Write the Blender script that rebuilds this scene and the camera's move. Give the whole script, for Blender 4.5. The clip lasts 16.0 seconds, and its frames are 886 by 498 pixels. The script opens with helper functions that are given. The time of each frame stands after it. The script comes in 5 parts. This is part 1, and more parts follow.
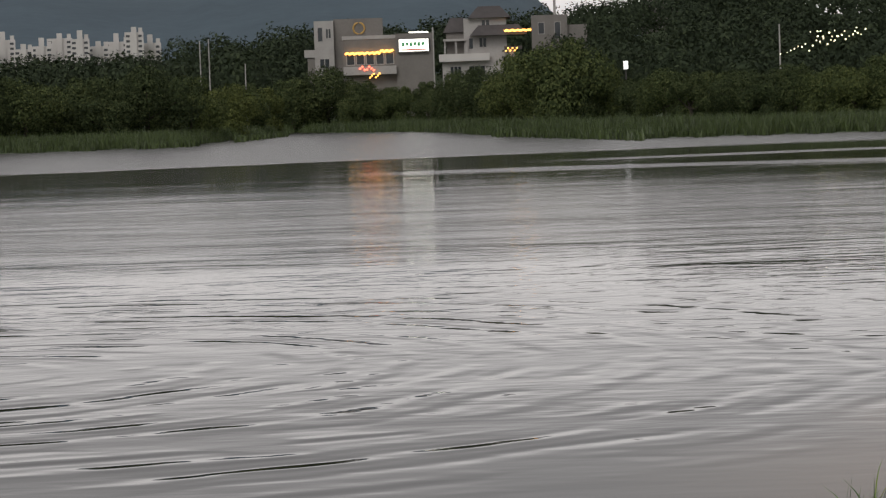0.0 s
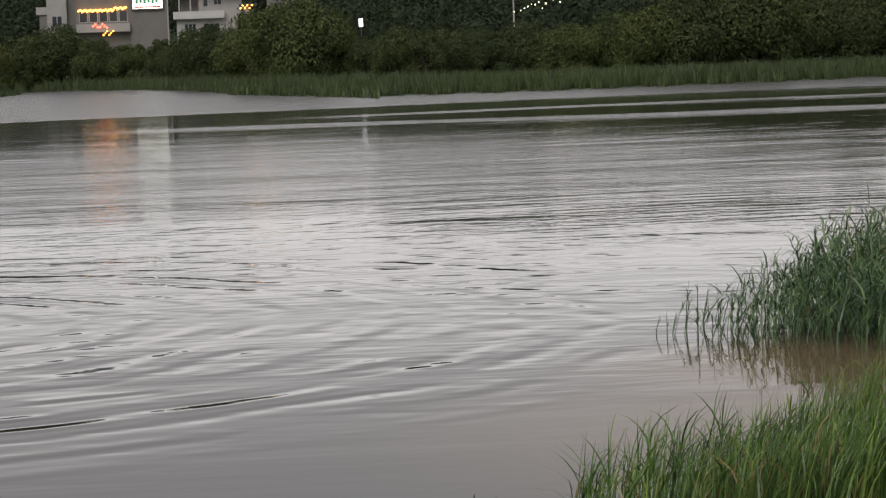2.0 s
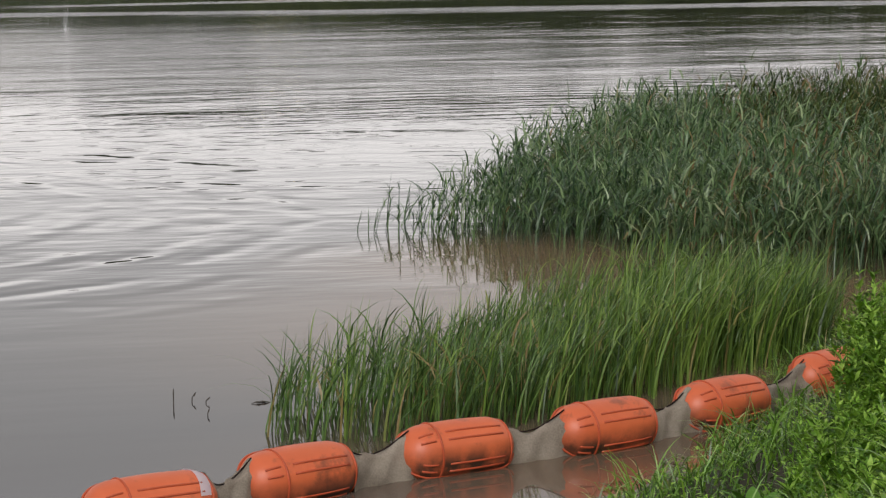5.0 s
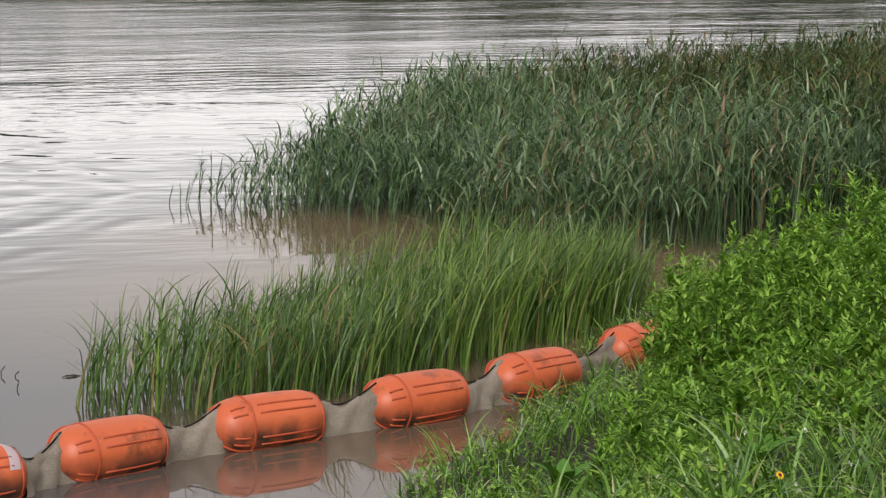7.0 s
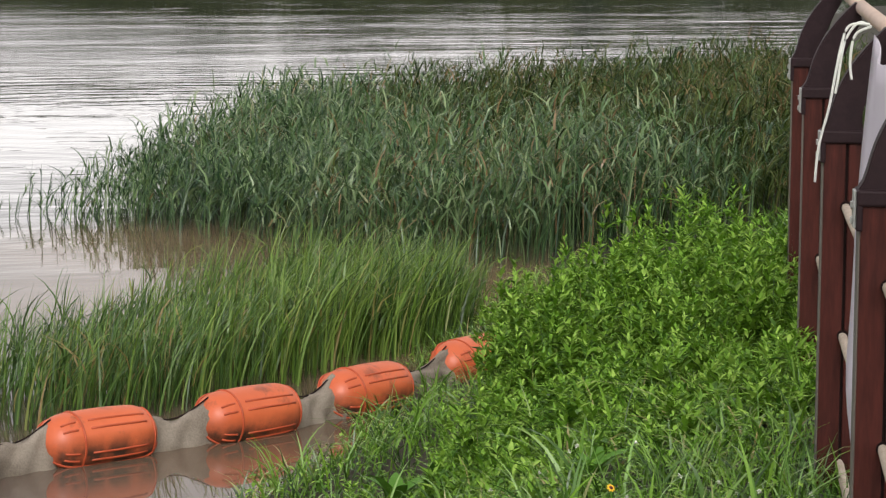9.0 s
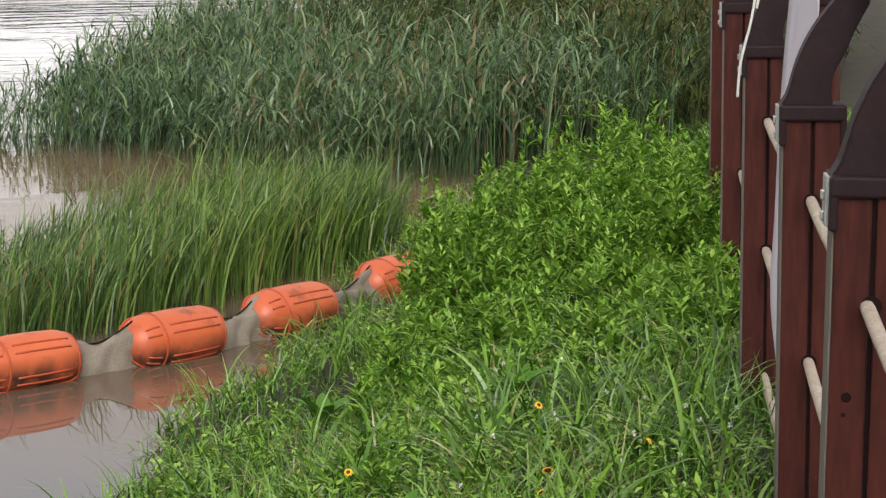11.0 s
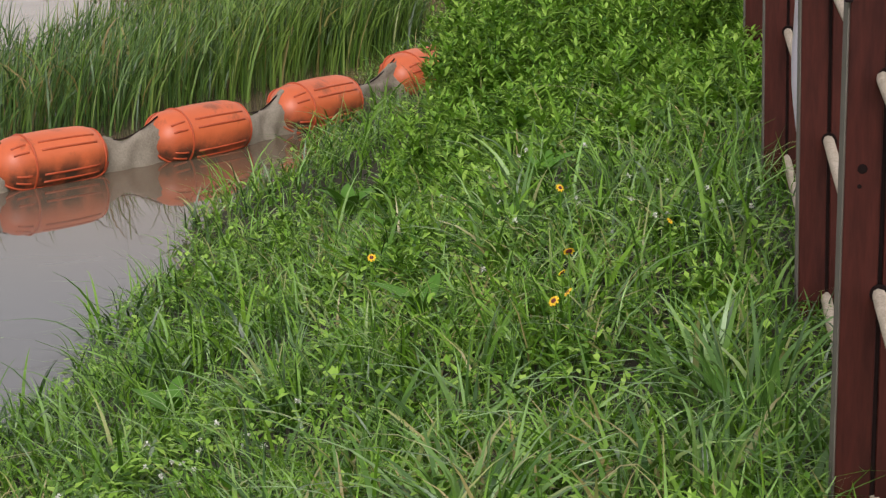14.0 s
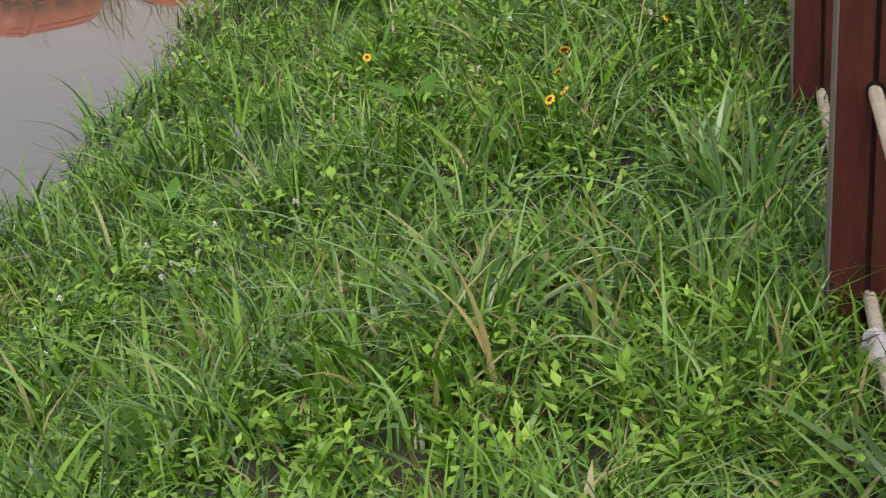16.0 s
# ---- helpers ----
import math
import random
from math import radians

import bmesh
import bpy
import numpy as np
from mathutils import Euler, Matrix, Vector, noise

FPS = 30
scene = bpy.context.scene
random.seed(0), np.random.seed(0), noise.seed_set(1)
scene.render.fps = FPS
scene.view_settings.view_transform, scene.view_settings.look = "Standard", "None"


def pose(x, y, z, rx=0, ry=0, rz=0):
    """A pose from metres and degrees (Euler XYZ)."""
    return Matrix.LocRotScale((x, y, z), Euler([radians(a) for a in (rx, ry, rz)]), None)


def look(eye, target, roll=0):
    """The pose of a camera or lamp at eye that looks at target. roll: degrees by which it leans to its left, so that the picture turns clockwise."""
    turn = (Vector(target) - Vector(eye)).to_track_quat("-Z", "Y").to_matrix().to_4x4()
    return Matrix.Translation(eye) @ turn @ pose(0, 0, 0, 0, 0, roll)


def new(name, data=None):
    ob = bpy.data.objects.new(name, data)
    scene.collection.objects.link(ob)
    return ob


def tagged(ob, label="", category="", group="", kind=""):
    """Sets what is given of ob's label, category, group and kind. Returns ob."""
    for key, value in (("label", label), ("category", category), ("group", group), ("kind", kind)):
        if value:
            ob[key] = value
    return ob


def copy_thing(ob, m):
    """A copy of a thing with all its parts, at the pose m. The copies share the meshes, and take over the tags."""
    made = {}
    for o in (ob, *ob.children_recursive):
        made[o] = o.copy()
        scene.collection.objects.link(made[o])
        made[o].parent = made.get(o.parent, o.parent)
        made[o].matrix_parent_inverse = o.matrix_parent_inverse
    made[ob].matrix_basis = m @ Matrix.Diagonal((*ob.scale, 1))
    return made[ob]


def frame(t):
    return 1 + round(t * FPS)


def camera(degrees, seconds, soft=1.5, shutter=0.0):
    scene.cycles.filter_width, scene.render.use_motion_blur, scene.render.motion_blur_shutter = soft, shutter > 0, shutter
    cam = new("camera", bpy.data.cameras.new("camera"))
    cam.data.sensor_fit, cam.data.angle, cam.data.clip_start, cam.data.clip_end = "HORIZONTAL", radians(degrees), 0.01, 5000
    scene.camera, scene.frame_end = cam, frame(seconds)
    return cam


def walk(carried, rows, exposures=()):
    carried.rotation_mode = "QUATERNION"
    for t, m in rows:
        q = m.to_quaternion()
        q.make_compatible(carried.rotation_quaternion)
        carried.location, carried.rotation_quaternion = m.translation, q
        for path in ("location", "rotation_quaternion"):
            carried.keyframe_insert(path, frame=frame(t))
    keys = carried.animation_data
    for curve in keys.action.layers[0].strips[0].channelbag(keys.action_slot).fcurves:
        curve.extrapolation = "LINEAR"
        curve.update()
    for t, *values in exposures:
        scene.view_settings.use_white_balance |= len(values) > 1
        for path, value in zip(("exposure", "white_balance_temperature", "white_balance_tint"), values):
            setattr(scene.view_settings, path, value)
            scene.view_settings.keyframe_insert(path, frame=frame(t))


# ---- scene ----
cam = camera(19.8, 16.0, soft=1.3)
EYE = Vector((0.0, 0.0, 2.4))   # water lies at z = 0, the bank at about 0.9
PATH = [  # seconds; heading, pitch and lean in degrees; the sway of the eye in metres
    (0, -0.000, -3.100, -2.000, 0.000, 0.000, 0.000),
    (0.5, 1.177, -3.486, -2.134, 0.000, 0.000, 0.000),
    (1, 2.940, -3.659, -2.263, 0.000, 0.000, 0.000),
    (1.5, 4.622, -3.895, -2.203, 0.000, 0.000, 0.000),
    (2, 5.911, -4.263, -2.071, 0.000, 0.000, 0.000),
    (2.5, 7.099, -4.662, -2.033, 0.000, 0.000, 0.000),
    (3, 8.377, -5.076, -1.894, 0.000, 0.000, 0.000),
    (3.5, 9.573, -5.563, -1.661, 0.000, 0.000, 0.000),
    (4, 10.557, -6.089, -1.363, 0.000, 0.000, 0.000),
    (6.5, 15.819, -7.266, -0.154, 0.000, 0.000, 0.000),
    (7, 16.856, -7.419, -0.113, 0.000, 0.000, 0.000),
    (7.5, 17.902, -7.544, -0.109, 0.000, 0.000, 0.000),
    (8, 18.884, -7.397, -0.043, 0.000, 0.000, 0.000),
    (8.5, 19.808, -7.143, 0.282, 0.000, 0.000, 0.000),
    (9, 20.667, -7.091, 0.356, 0.000, 0.000, 0.000),
    (11.5, 22.681, -9.507, -0.360, -0.011, 0.006, 0.006),
    (12, 22.532, -10.082, -0.624, -0.000, 0.004, 0.002),
    (12.5, 22.434, -10.747, -0.748, 0.000, 0.000, 0.000),
    (13, 22.271, -11.443, -0.923, -0.002, -0.006, -0.007),
    (13.5, 21.971, -12.317, -1.050, 0.003, -0.008, -0.016),
    (14, 21.727, -13.457, -1.168, 0.004, -0.019, -0.030),
    (14.5, 21.616, -14.728, -1.496, 0.009, -0.023, -0.035),
    (15, 21.712, -15.749, -1.000, 0.008, -0.021, -0.048),
    (15.5, 21.753, -16.989, -1.570, 0.002, -0.019, -0.030),
    (16, 21.794, -18.035, -1.669, -0.013, -0.034, -0.019),
]


def aim(heading, pitch):
    a, b = radians(heading), radians(pitch)
    return Vector((math.sin(a) * math.cos(b), math.cos(a) * math.cos(b), math.sin(b)))


walk(cam, [(t, look(EYE + Vector((x, y, z)), EYE + Vector((x, y, z)) + aim(h, p), r)) for t, h, p, r, x, y, z in PATH],
     exposures=[(0.0, -0.55), (1.5, -0.42), (4.0, -0.22), (6.5, 0.16), (9.0, 0.38), (11.5, 0.48), (13.0, 0.48), (14.0, 0.34), (15.0, 0.31), (15.5, 0.42), (16.0, 0.43)])

# ---- light: an overcast evening ----
world = bpy.data.worlds.new("overcast_sky")
scene.world = world
world.use_nodes = True
nt = world.node_tree
bg = nt.nodes["Background"]
sky = nt.nodes.new("ShaderNodeTexSky")
sky.sky_type, sky.sun_disc = "NISHITA", False
sky.sun_elevation, sky.sun_rotation = radians(38), radians(200)
sky.dust_density, sky.air_density = 3.0, 1.3
hsv = nt.nodes.new("ShaderNodeHueSaturation")
hsv.inputs["Saturation"].default_value = 0.12
hsv.inputs["Value"].default_value = 1.0
nt.links.new(sky.outputs[0], hsv.inputs["Color"])
veil = nt.nodes.new("ShaderNodeMix")
veil.data_type = "RGBA"
veil.inputs[0].default_value = 0.32
veil.inputs[7].default_value = (9.9, 9.1, 9.1, 1)
nt.links.new(hsv.outputs[0], veil.inputs[6])
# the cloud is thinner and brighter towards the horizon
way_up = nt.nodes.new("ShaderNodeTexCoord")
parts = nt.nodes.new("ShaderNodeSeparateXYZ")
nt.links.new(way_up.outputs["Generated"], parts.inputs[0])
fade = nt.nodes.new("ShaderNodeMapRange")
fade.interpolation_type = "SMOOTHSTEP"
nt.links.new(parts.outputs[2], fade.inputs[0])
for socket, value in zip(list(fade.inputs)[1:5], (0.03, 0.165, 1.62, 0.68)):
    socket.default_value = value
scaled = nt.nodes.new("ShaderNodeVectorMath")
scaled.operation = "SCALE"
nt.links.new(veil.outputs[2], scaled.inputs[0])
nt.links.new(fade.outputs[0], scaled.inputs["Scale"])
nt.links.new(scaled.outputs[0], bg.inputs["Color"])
bg.inputs["Strength"].default_value = 0.15
sun = new("sun", bpy.data.lights.new("sun", "SUN"))
sun.data.energy, sun.data.angle, sun.data.color = 1.1, radians(22), (1.0, 0.97, 0.93)
sun.matrix_world = look((0, 0, 0), (0.27, 0.74, -0.62))

# ---- tools ----
rng = np.random.default_rng(7)


def bm_mesh(name, bm, smooth=False):
    me = bpy.data.meshes.new(name)
    bm.normal_update()
    bm.to_mesh(me)
    bm.free()
    if smooth:
        me.polygons.foreach_set("use_smooth", [True] * len(me.polygons))
    return me


def part(name, bm, material, parent=None, label="", smooth=False):
    """One mesh object under a thing or a part."""
    ob = new(name, bm_mesh(name, bm, smooth))
    ob.data.materials.append(material)
    if parent is not None:
        ob.parent = parent
    if label:
        tagged(ob, label)
    return ob


def fast_mesh(name, verts, faces, materials=(), slot=None, smooth=True):
    """A mesh from arrays of corners and of faces with the same number of sides."""
    me = bpy.data.meshes.new(name)
    verts, faces = np.asarray(verts, dtype=np.float32), np.asarray(faces, dtype=np.int32)
    n, k = faces.shape
    me.vertices.add(len(verts))
    me.vertices.foreach_set("co", verts.ravel())
    me.loops.add(n * k)
    me.loops.foreach_set("vertex_index", faces.ravel())
    me.polygons.add(n)
    me.polygons.foreach_set("loop_start", np.arange(n, dtype=np.int32) * k)
    for m in materials:
        me.materials.append(m)
    if slot is not None:
        me.polygons.foreach_set("material_index", np.asarray(slot, dtype=np.int32))
    me.polygons.foreach_set("use_smooth", np.full(n, smooth))
    me.update(calc_edges=True)
    me.validate()
    return me


def join_arrays(pieces):
    """Puts (verts, faces) pieces together."""
    vs, fs, at = [], [], 0
    for v, f in pieces:
        vs.append(v)
        fs.append(f + at)
        at += len(v)
    return np.concatenate(vs), np.concatenate(fs)


def box(bm, x0, x1, y0, y1, z0, z1, m=None, bevel=0.0):
    r = bmesh.ops.create_cube(bm, size=1.0)
    t = Matrix.Translation(((x0 + x1) / 2, (y0 + y1) / 2, (z0 + z1) / 2)) @ Matrix.Diagonal((x1 - x0, y1 - y0, z1 - z0, 1))
    bmesh.ops.transform(bm, matrix=t, verts=r["verts"])
    vs = r["verts"]
    if bevel:
        es = list({e for v in vs for e in v.link_edges})
        b = bmesh.ops.bevel(bm, geom=es, offset=bevel, segments=2, affect="EDGES", profile=0.5)
        vs = list({v for f in b["faces"] for v in f.verts} | {v for v in vs if v.is_valid})
    if m is not None:
        bmesh.ops.transform(bm, matrix=m, verts=vs)
    return vs


def tube(bm, pts, radius, sides=8, caps=True):
    """A round rod along the points; radius may be a list."""
    pts = [Vector(p) for p in pts]
    rings = []
    side = Vector((0, 0, 1))
    for i, p in enumerate(pts):
        d = (pts[min(i + 1, len(pts) - 1)] - pts[max(i - 1, 0)]).normalized()
        if abs(d.dot(side)) > 0.95:
            side = Vector((1, 0, 0))
        u = d.cross(side).normalized()
        v = u.cross(d)
        r = float(radius[i] if isinstance(radius, (list, tuple)) else radius)
        rings.append([bm.verts.new(p + r * (math.cos(a) * u + math.sin(a) * v)) for a in (2 * math.pi * k / sides for k in range(sides))])
    for a, b in zip(rings, rings[1:]):
        for k in range(sides):
            bm.faces.new((a[k], a[(k + 1) % sides], b[(k + 1) % sides], b[k]))
    if caps:
        bm.faces.new(rings[0][::-1])
        bm.faces.new(rings[-1])


def polar(az, d, z=0.0):
    a = radians(az)
    return Vector((d * math.sin(a), d * math.cos(a), z))


# ---- materials ----
def material(name, rough=0.6, metal=0.0):
    m = bpy.data.materials.new(name)
    m.use_nodes = True
    b = m.node_tree.nodes["Principled BSDF"]
    b.inputs["Roughness"].default_value, b.inputs["Metallic"].default_value = rough, metal
    return m, m.node_tree, b


def node(nt, kind, **values):
    n = nt.nodes.new(kind)
    for k, v in values.items():
        n.inputs[k].default_value = v
    return n


def ramp(nt, fac, stops):
    r = nt.nodes.new("ShaderNodeValToRGB")
    e = r.color_ramp.elements
    while len(e) < len(stops):
        e.new(0.5)
    for i, (p, c) in enumerate(stops):
        e[i].position, e[i].color = p, (*c, 1)
    nt.links.new(fac, r.inputs[0])
    return r.outputs[0]


def mix(nt, fac, a, b, blend="MIX"):
    n = nt.nodes.new("ShaderNodeMix")
    n.data_type, n.blend_type = "RGBA", blend
    for s, v in ((n.inputs[0], fac), (n.inputs[6], a), (n.inputs[7], b)):
        if hasattr(v, "is_linked"):
            nt.links.new(v, s)
        elif isinstance(v, (int, float)):
            s.default_value = v
        else:
            s.default_value = (*v, 1)
    return n.outputs[2]


def grain(nt, scale, detail=4.0, rough=0.6, coords="Object", stretch=None):
    c = nt.nodes.new("ShaderNodeTexCoord")
    out = c.outputs[coords]
    if stretch:
        mp = nt.nodes.new("ShaderNodeMapping")
        mp.inputs["Scale"].default_value = stretch
        nt.links.new(out, mp.inputs[0])
        out = mp.outputs[0]
    n = node(nt, "ShaderNodeTexNoise", Scale=scale, Detail=detail, Roughness=rough)
    nt.links.new(out, n.inputs["Vector"])
    return n.outputs[0]


def bump(nt, b, height, strength, distance):
    n = node(nt, "ShaderNodeBump", Strength=strength, Distance=distance)
    nt.links.new(height, n.inputs["Height"])
    nt.links.new(n.outputs[0], b.inputs["Normal"])


def surface(name, dark, light, scale=8.0, rough=0.7, relief=0.3, metal=0.0, stretch=None, fine=None, distance=0.01):
    m, nt, b = material(name, rough, metal)
    big = grain(nt, scale, 5, 0.6, stretch=stretch)
    small = grain(nt, fine or scale * 9, 3, 0.6, stretch=stretch)
    both = mix(nt, 0.4, big, small)
    nt.links.new(ramp(nt, both, [(0.3, dark), (0.7, light)]), b.inputs["Base Color"])
    bump(nt, b, both, relief, distance)
    return m


def leafy(name, stops, rough=0.45, through_light=0.08, gloss=0.4, patch=0.0, patch_scale=0.5, each=0.0, tint=(1.15, 1.2, 0.6)):
    """Leaves and blades: each one has its own shade, light comes through."""
    m, nt, b = material(name, rough)
    g = nt.nodes.new("ShaderNodeNewGeometry")
    fac = g.outputs["Random Per Island"]
    if patch:
        big = grain(nt, patch_scale, 2, 0.5, stretch=(1, 1, 0.2))
        a = nt.nodes.new("ShaderNodeMath")
        a.operation = "MULTIPLY_ADD"
        nt.links.new(big, a.inputs[0])
        a.inputs[1].default_value, a.inputs[2].default_value = 2.4 * patch, -1.2 * patch
        s = nt.nodes.new("ShaderNodeMath")
        s.operation = "ADD"
        s.use_clamp = True
        nt.links.new(fac, s.inputs[0])
        nt.links.new(a.outputs[0], s.inputs[1])
        fac = s.outputs[0]
    col = ramp(nt, fac, stops)
    if each:
        o = nt.nodes.new("ShaderNodeObjectInfo")
        col = mix(nt, each, col, ramp(nt, o.outputs["Random"], [(0.0, (0.45, 0.55, 0.55)), (0.5, (0.95, 1.0, 0.8)), (0.85, (1.3, 1.35, 0.9)), (1.0, (1.9, 1.75, 0.9))]), "MULTIPLY")
    nt.links.new(col, b.inputs["Base Color"])
    b.inputs["Specular IOR Level"].default_value = gloss
    t = nt.nodes.new("ShaderNodeBsdfTranslucent")
    nt.links.new(mix(nt, 1.0, col, tint, "MULTIPLY"), t.inputs[0])
    mx = nt.nodes.new("ShaderNodeMixShader")
    mx.inputs[0].default_value = through_light
    nt.links.new(b.outputs[0], mx.inputs[1])
    nt.links.new(t.outputs[0], mx.inputs[2])
    nt.links.new(mx.outputs[0], nt.nodes["Material Output"].inputs[0])
    return m


def water_material():
    m, nt, b = material("lake_water", 0.03)
    b.inputs["IOR"].default_value = 1.333
    b.inputs["Specular IOR Level"].default_value = 0.5
    pos = nt.nodes.new("ShaderNodeNewGeometry").outputs["Position"]

    def field(scale, sx, sy, detail=3.0, rot=0.0, distort=0.0):
        mp = nt.nodes.new("ShaderNodeMapping")
        mp.inputs["Scale"].default_value = (sx, sy, 1)
        mp.inputs["Rotation"].default_value = (0, 0, radians(rot))
        nt.links.new(pos, mp.inputs[0])
        n = node(nt, "ShaderNodeTexNoise", Scale=scale, Detail=detail, Roughness=0.5, Distortion=distort)
        nt.links.new(mp.outputs[0], n.inputs["Vector"])
        return n.outputs[0]

    def math_(op, a, c):
        n = nt.nodes.new("ShaderNodeMath")
        n.operation = op
        for s, v in zip(n.inputs, (a, c)):
            if hasattr(v, "is_linked"):
                nt.links.new(v, s)
            else:
                s.default_value = v
        return n.outputs[0]

    def dist(x, y):
        n = nt.nodes.new("ShaderNodeVectorMath")
        n.operation = "DISTANCE"
        nt.links.new(pos, n.inputs[0])
        n.inputs[1].default_value = (x, y, 0)
        return n.outputs["Value"]

    def span(v, a, c, lo, hi):
        n = nt.nodes.new("ShaderNodeMapRange")
        n.interpolation_type = "SMOOTHSTEP"
        nt.links.new(v, n.inputs[0])
        for s, x in zip(list(n.inputs)[1:5], (a, c, lo, hi)):
            s.default_value = x
        return n.outputs[0]

    # a wake: wide rings round one place, bent and broken up by noise
    bend = math_("MULTIPLY", math_("SUBTRACT", field(0.22, 1, 1, 3), 0.5), 1.3)
    rings = None
    for x, y, length, near, reach, tall in ((-4.9, 24.5, 0.82, 1.2, 11.0, 1.0), (-12.5, 19.0, 0.95, 2.0, 12.0, 0.2), (9.0, 33.0, 0.7, 2.0, 14.0, 0.3)):
        d = math_("ADD", dist(x, y), bend)
        wv = math_("SINE", math_("MULTIPLY", d, 2 * math.pi / length), 0.0)
        wv = math_("ADD", wv, math_("MULTIPLY", math_("SINE", math_("MULTIPLY", d, 4.6 * math.pi / length), 0.0), 0.3))
        wv = math_("MULTIPLY", wv, span(d, reach * 0.75, reach, tall, 0.0))
        wv = math_("MULTIPLY", wv, span(d, near * 0.5, near * 1.5, 0.0, 1.0))
        wv = math_("MULTIPLY", wv, span(field(0.9, 0.7, 1, 2, 20), 0.40, 0.62, 0.06, 1.0))
        rings = wv if rings is None else math_("ADD", rings, wv)
    # wind ripples run across; they die out near the bank; far off lies a ruffled belt
    sep = nt.nodes.new("ShaderNodeSeparateXYZ")
    nt.links.new(pos, sep.inputs[0])
    away = dist(0.0, 0.0)
    wander = math_("SUBTRACT", field(0.018, 1.0, 1.6, 3), 0.5)
    warp = math_("ADD", away, math_("MULTIPLY", wander, 22.0))
    tilted = math_("ADD", warp, math_("MULTIPLY", sep.outputs[0], -0.30))
    offshore = span(dist(3.0, 6.0), 9.0, 24.0, 0.03, 1.0)
    calm = span(away, 60.0, 105.0, 1.0, 0.40)
    bands = span(tilted, 132.0, 139.0, 0.0, 1.0)
    streak = math_("MULTIPLY", span(warp, 96.0, 99.0, 0.0, 1.0), span(warp, 102.0, 106.0, 1.0, 0.0))
    streak = math_("MULTIPLY", streak, span(sep.outputs[0], -9.0, 6.0, 0.0, 1.0))
    second = math_("MULTIPLY", span(tilted, 110.0, 112.0, 0.0, 0.9), span(tilted, 114.0, 117.0, 1.0, 0.0))
    streak = math_("MAXIMUM", streak, math_("MULTIPLY", second, span(sep.outputs[0], -2.0, 14.0, 0.0, 1.0)))
    lanes = math_("MULTIPLY", span(field(0.045, 0.25, 1.5, 2, 3), 0.54, 0.62, 0.0, 0.5), math_("MULTIPLY", span(away, 60.0, 85.0, 0.0, 1.0), span(sep.outputs[0], -12.0, 6.0, 0.0, 1.0)))
    ruffled = math_("MAXIMUM", bands, math_("MAXIMUM", streak, lanes))
    patchy = span(field(0.16, 0.5, 1.2, 3, 10), 0.35, 0.65, 0.45, 1.25)
    force = math_("MULTIPLY", math_("MULTIPLY", math_("MAXIMUM", calm, math_("MULTIPLY", ruffled, 0.4)), offshore), patchy)
    small = math_("MULTIPLY", field(2.1, 0.42, 1.0, 3, -6), force)
    large = math_("MULTIPLY", field(0.62, 0.42, 1.0, 3, 4), force)
    h = math_("ADD", math_("MULTIPLY", small, math_("MULTIPLY", span(away, 22.0, 45.0, 0.55, 1.0), 0.0125)), math_("MULTIPLY", large, math_("MULTIPLY", span(away, 28.0, 55.0, 0.2, 1.0), 0.024)))
    h = math_("ADD", h, math_("MULTIPLY", rings, math_("MULTIPLY", span(dist(0.0, 0.0), 20.0, 29.0, 1.0, 0.65), 0.0050)))
    near_ripple = math_("MULTIPLY", span(dist(4.5, 9.0), 4.0, 12.0, 0.22, 1.0), span(away, 18.0, 42.0, 1.0, 0.12))
    h = math_("ADD", h, math_("MULTIPLY", math_("MULTIPLY", field(1.5, 0.35, 1.0, 3, 12), math_("MULTIPLY", patchy, near_ripple)), 0.0090))
    # ruffled water is rough as a whole
    chop = math_("MULTIPLY", span(away, 30.0, 52.0, 0.0, 1.0), math_("MULTIPLY", span(away, 64.0, 95.0, 0.135, 0.06), span(sep.outputs[0], 8.0, 22.0, 1.0, 0.4)))
    nt.links.new(math_("MAXIMUM", math_("MAXIMUM", math_("MULTIPLY", ruffled, 0.25), chop), 0.03), b.inputs["Roughness"])
    bn = node(nt, "ShaderNodeBump", Strength=1.0, Distance=1.0)
    nt.links.new(h, bn.inputs["Height"])
    nt.links.new(bn.outputs[0], b.inputs["Normal"])
    mud = math_("MAXIMUM", span(dist(5.4, 15.4), 1.2, 5.0, 1.0, 0.0), span(dist(3.5, 11.0), 0.6, 2.8, 0.55, 0.0))
    mud = math_("MAXIMUM", mud, span(dist(5.0, 18.5), 0.9, 2.8, 0.85, 0.0))
    # shallower, muddier water by the near bank, with sky sheen mixed into its grey
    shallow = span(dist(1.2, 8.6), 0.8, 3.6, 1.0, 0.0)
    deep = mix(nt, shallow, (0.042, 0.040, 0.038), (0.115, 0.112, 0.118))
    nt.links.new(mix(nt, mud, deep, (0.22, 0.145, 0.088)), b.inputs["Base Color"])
    return m


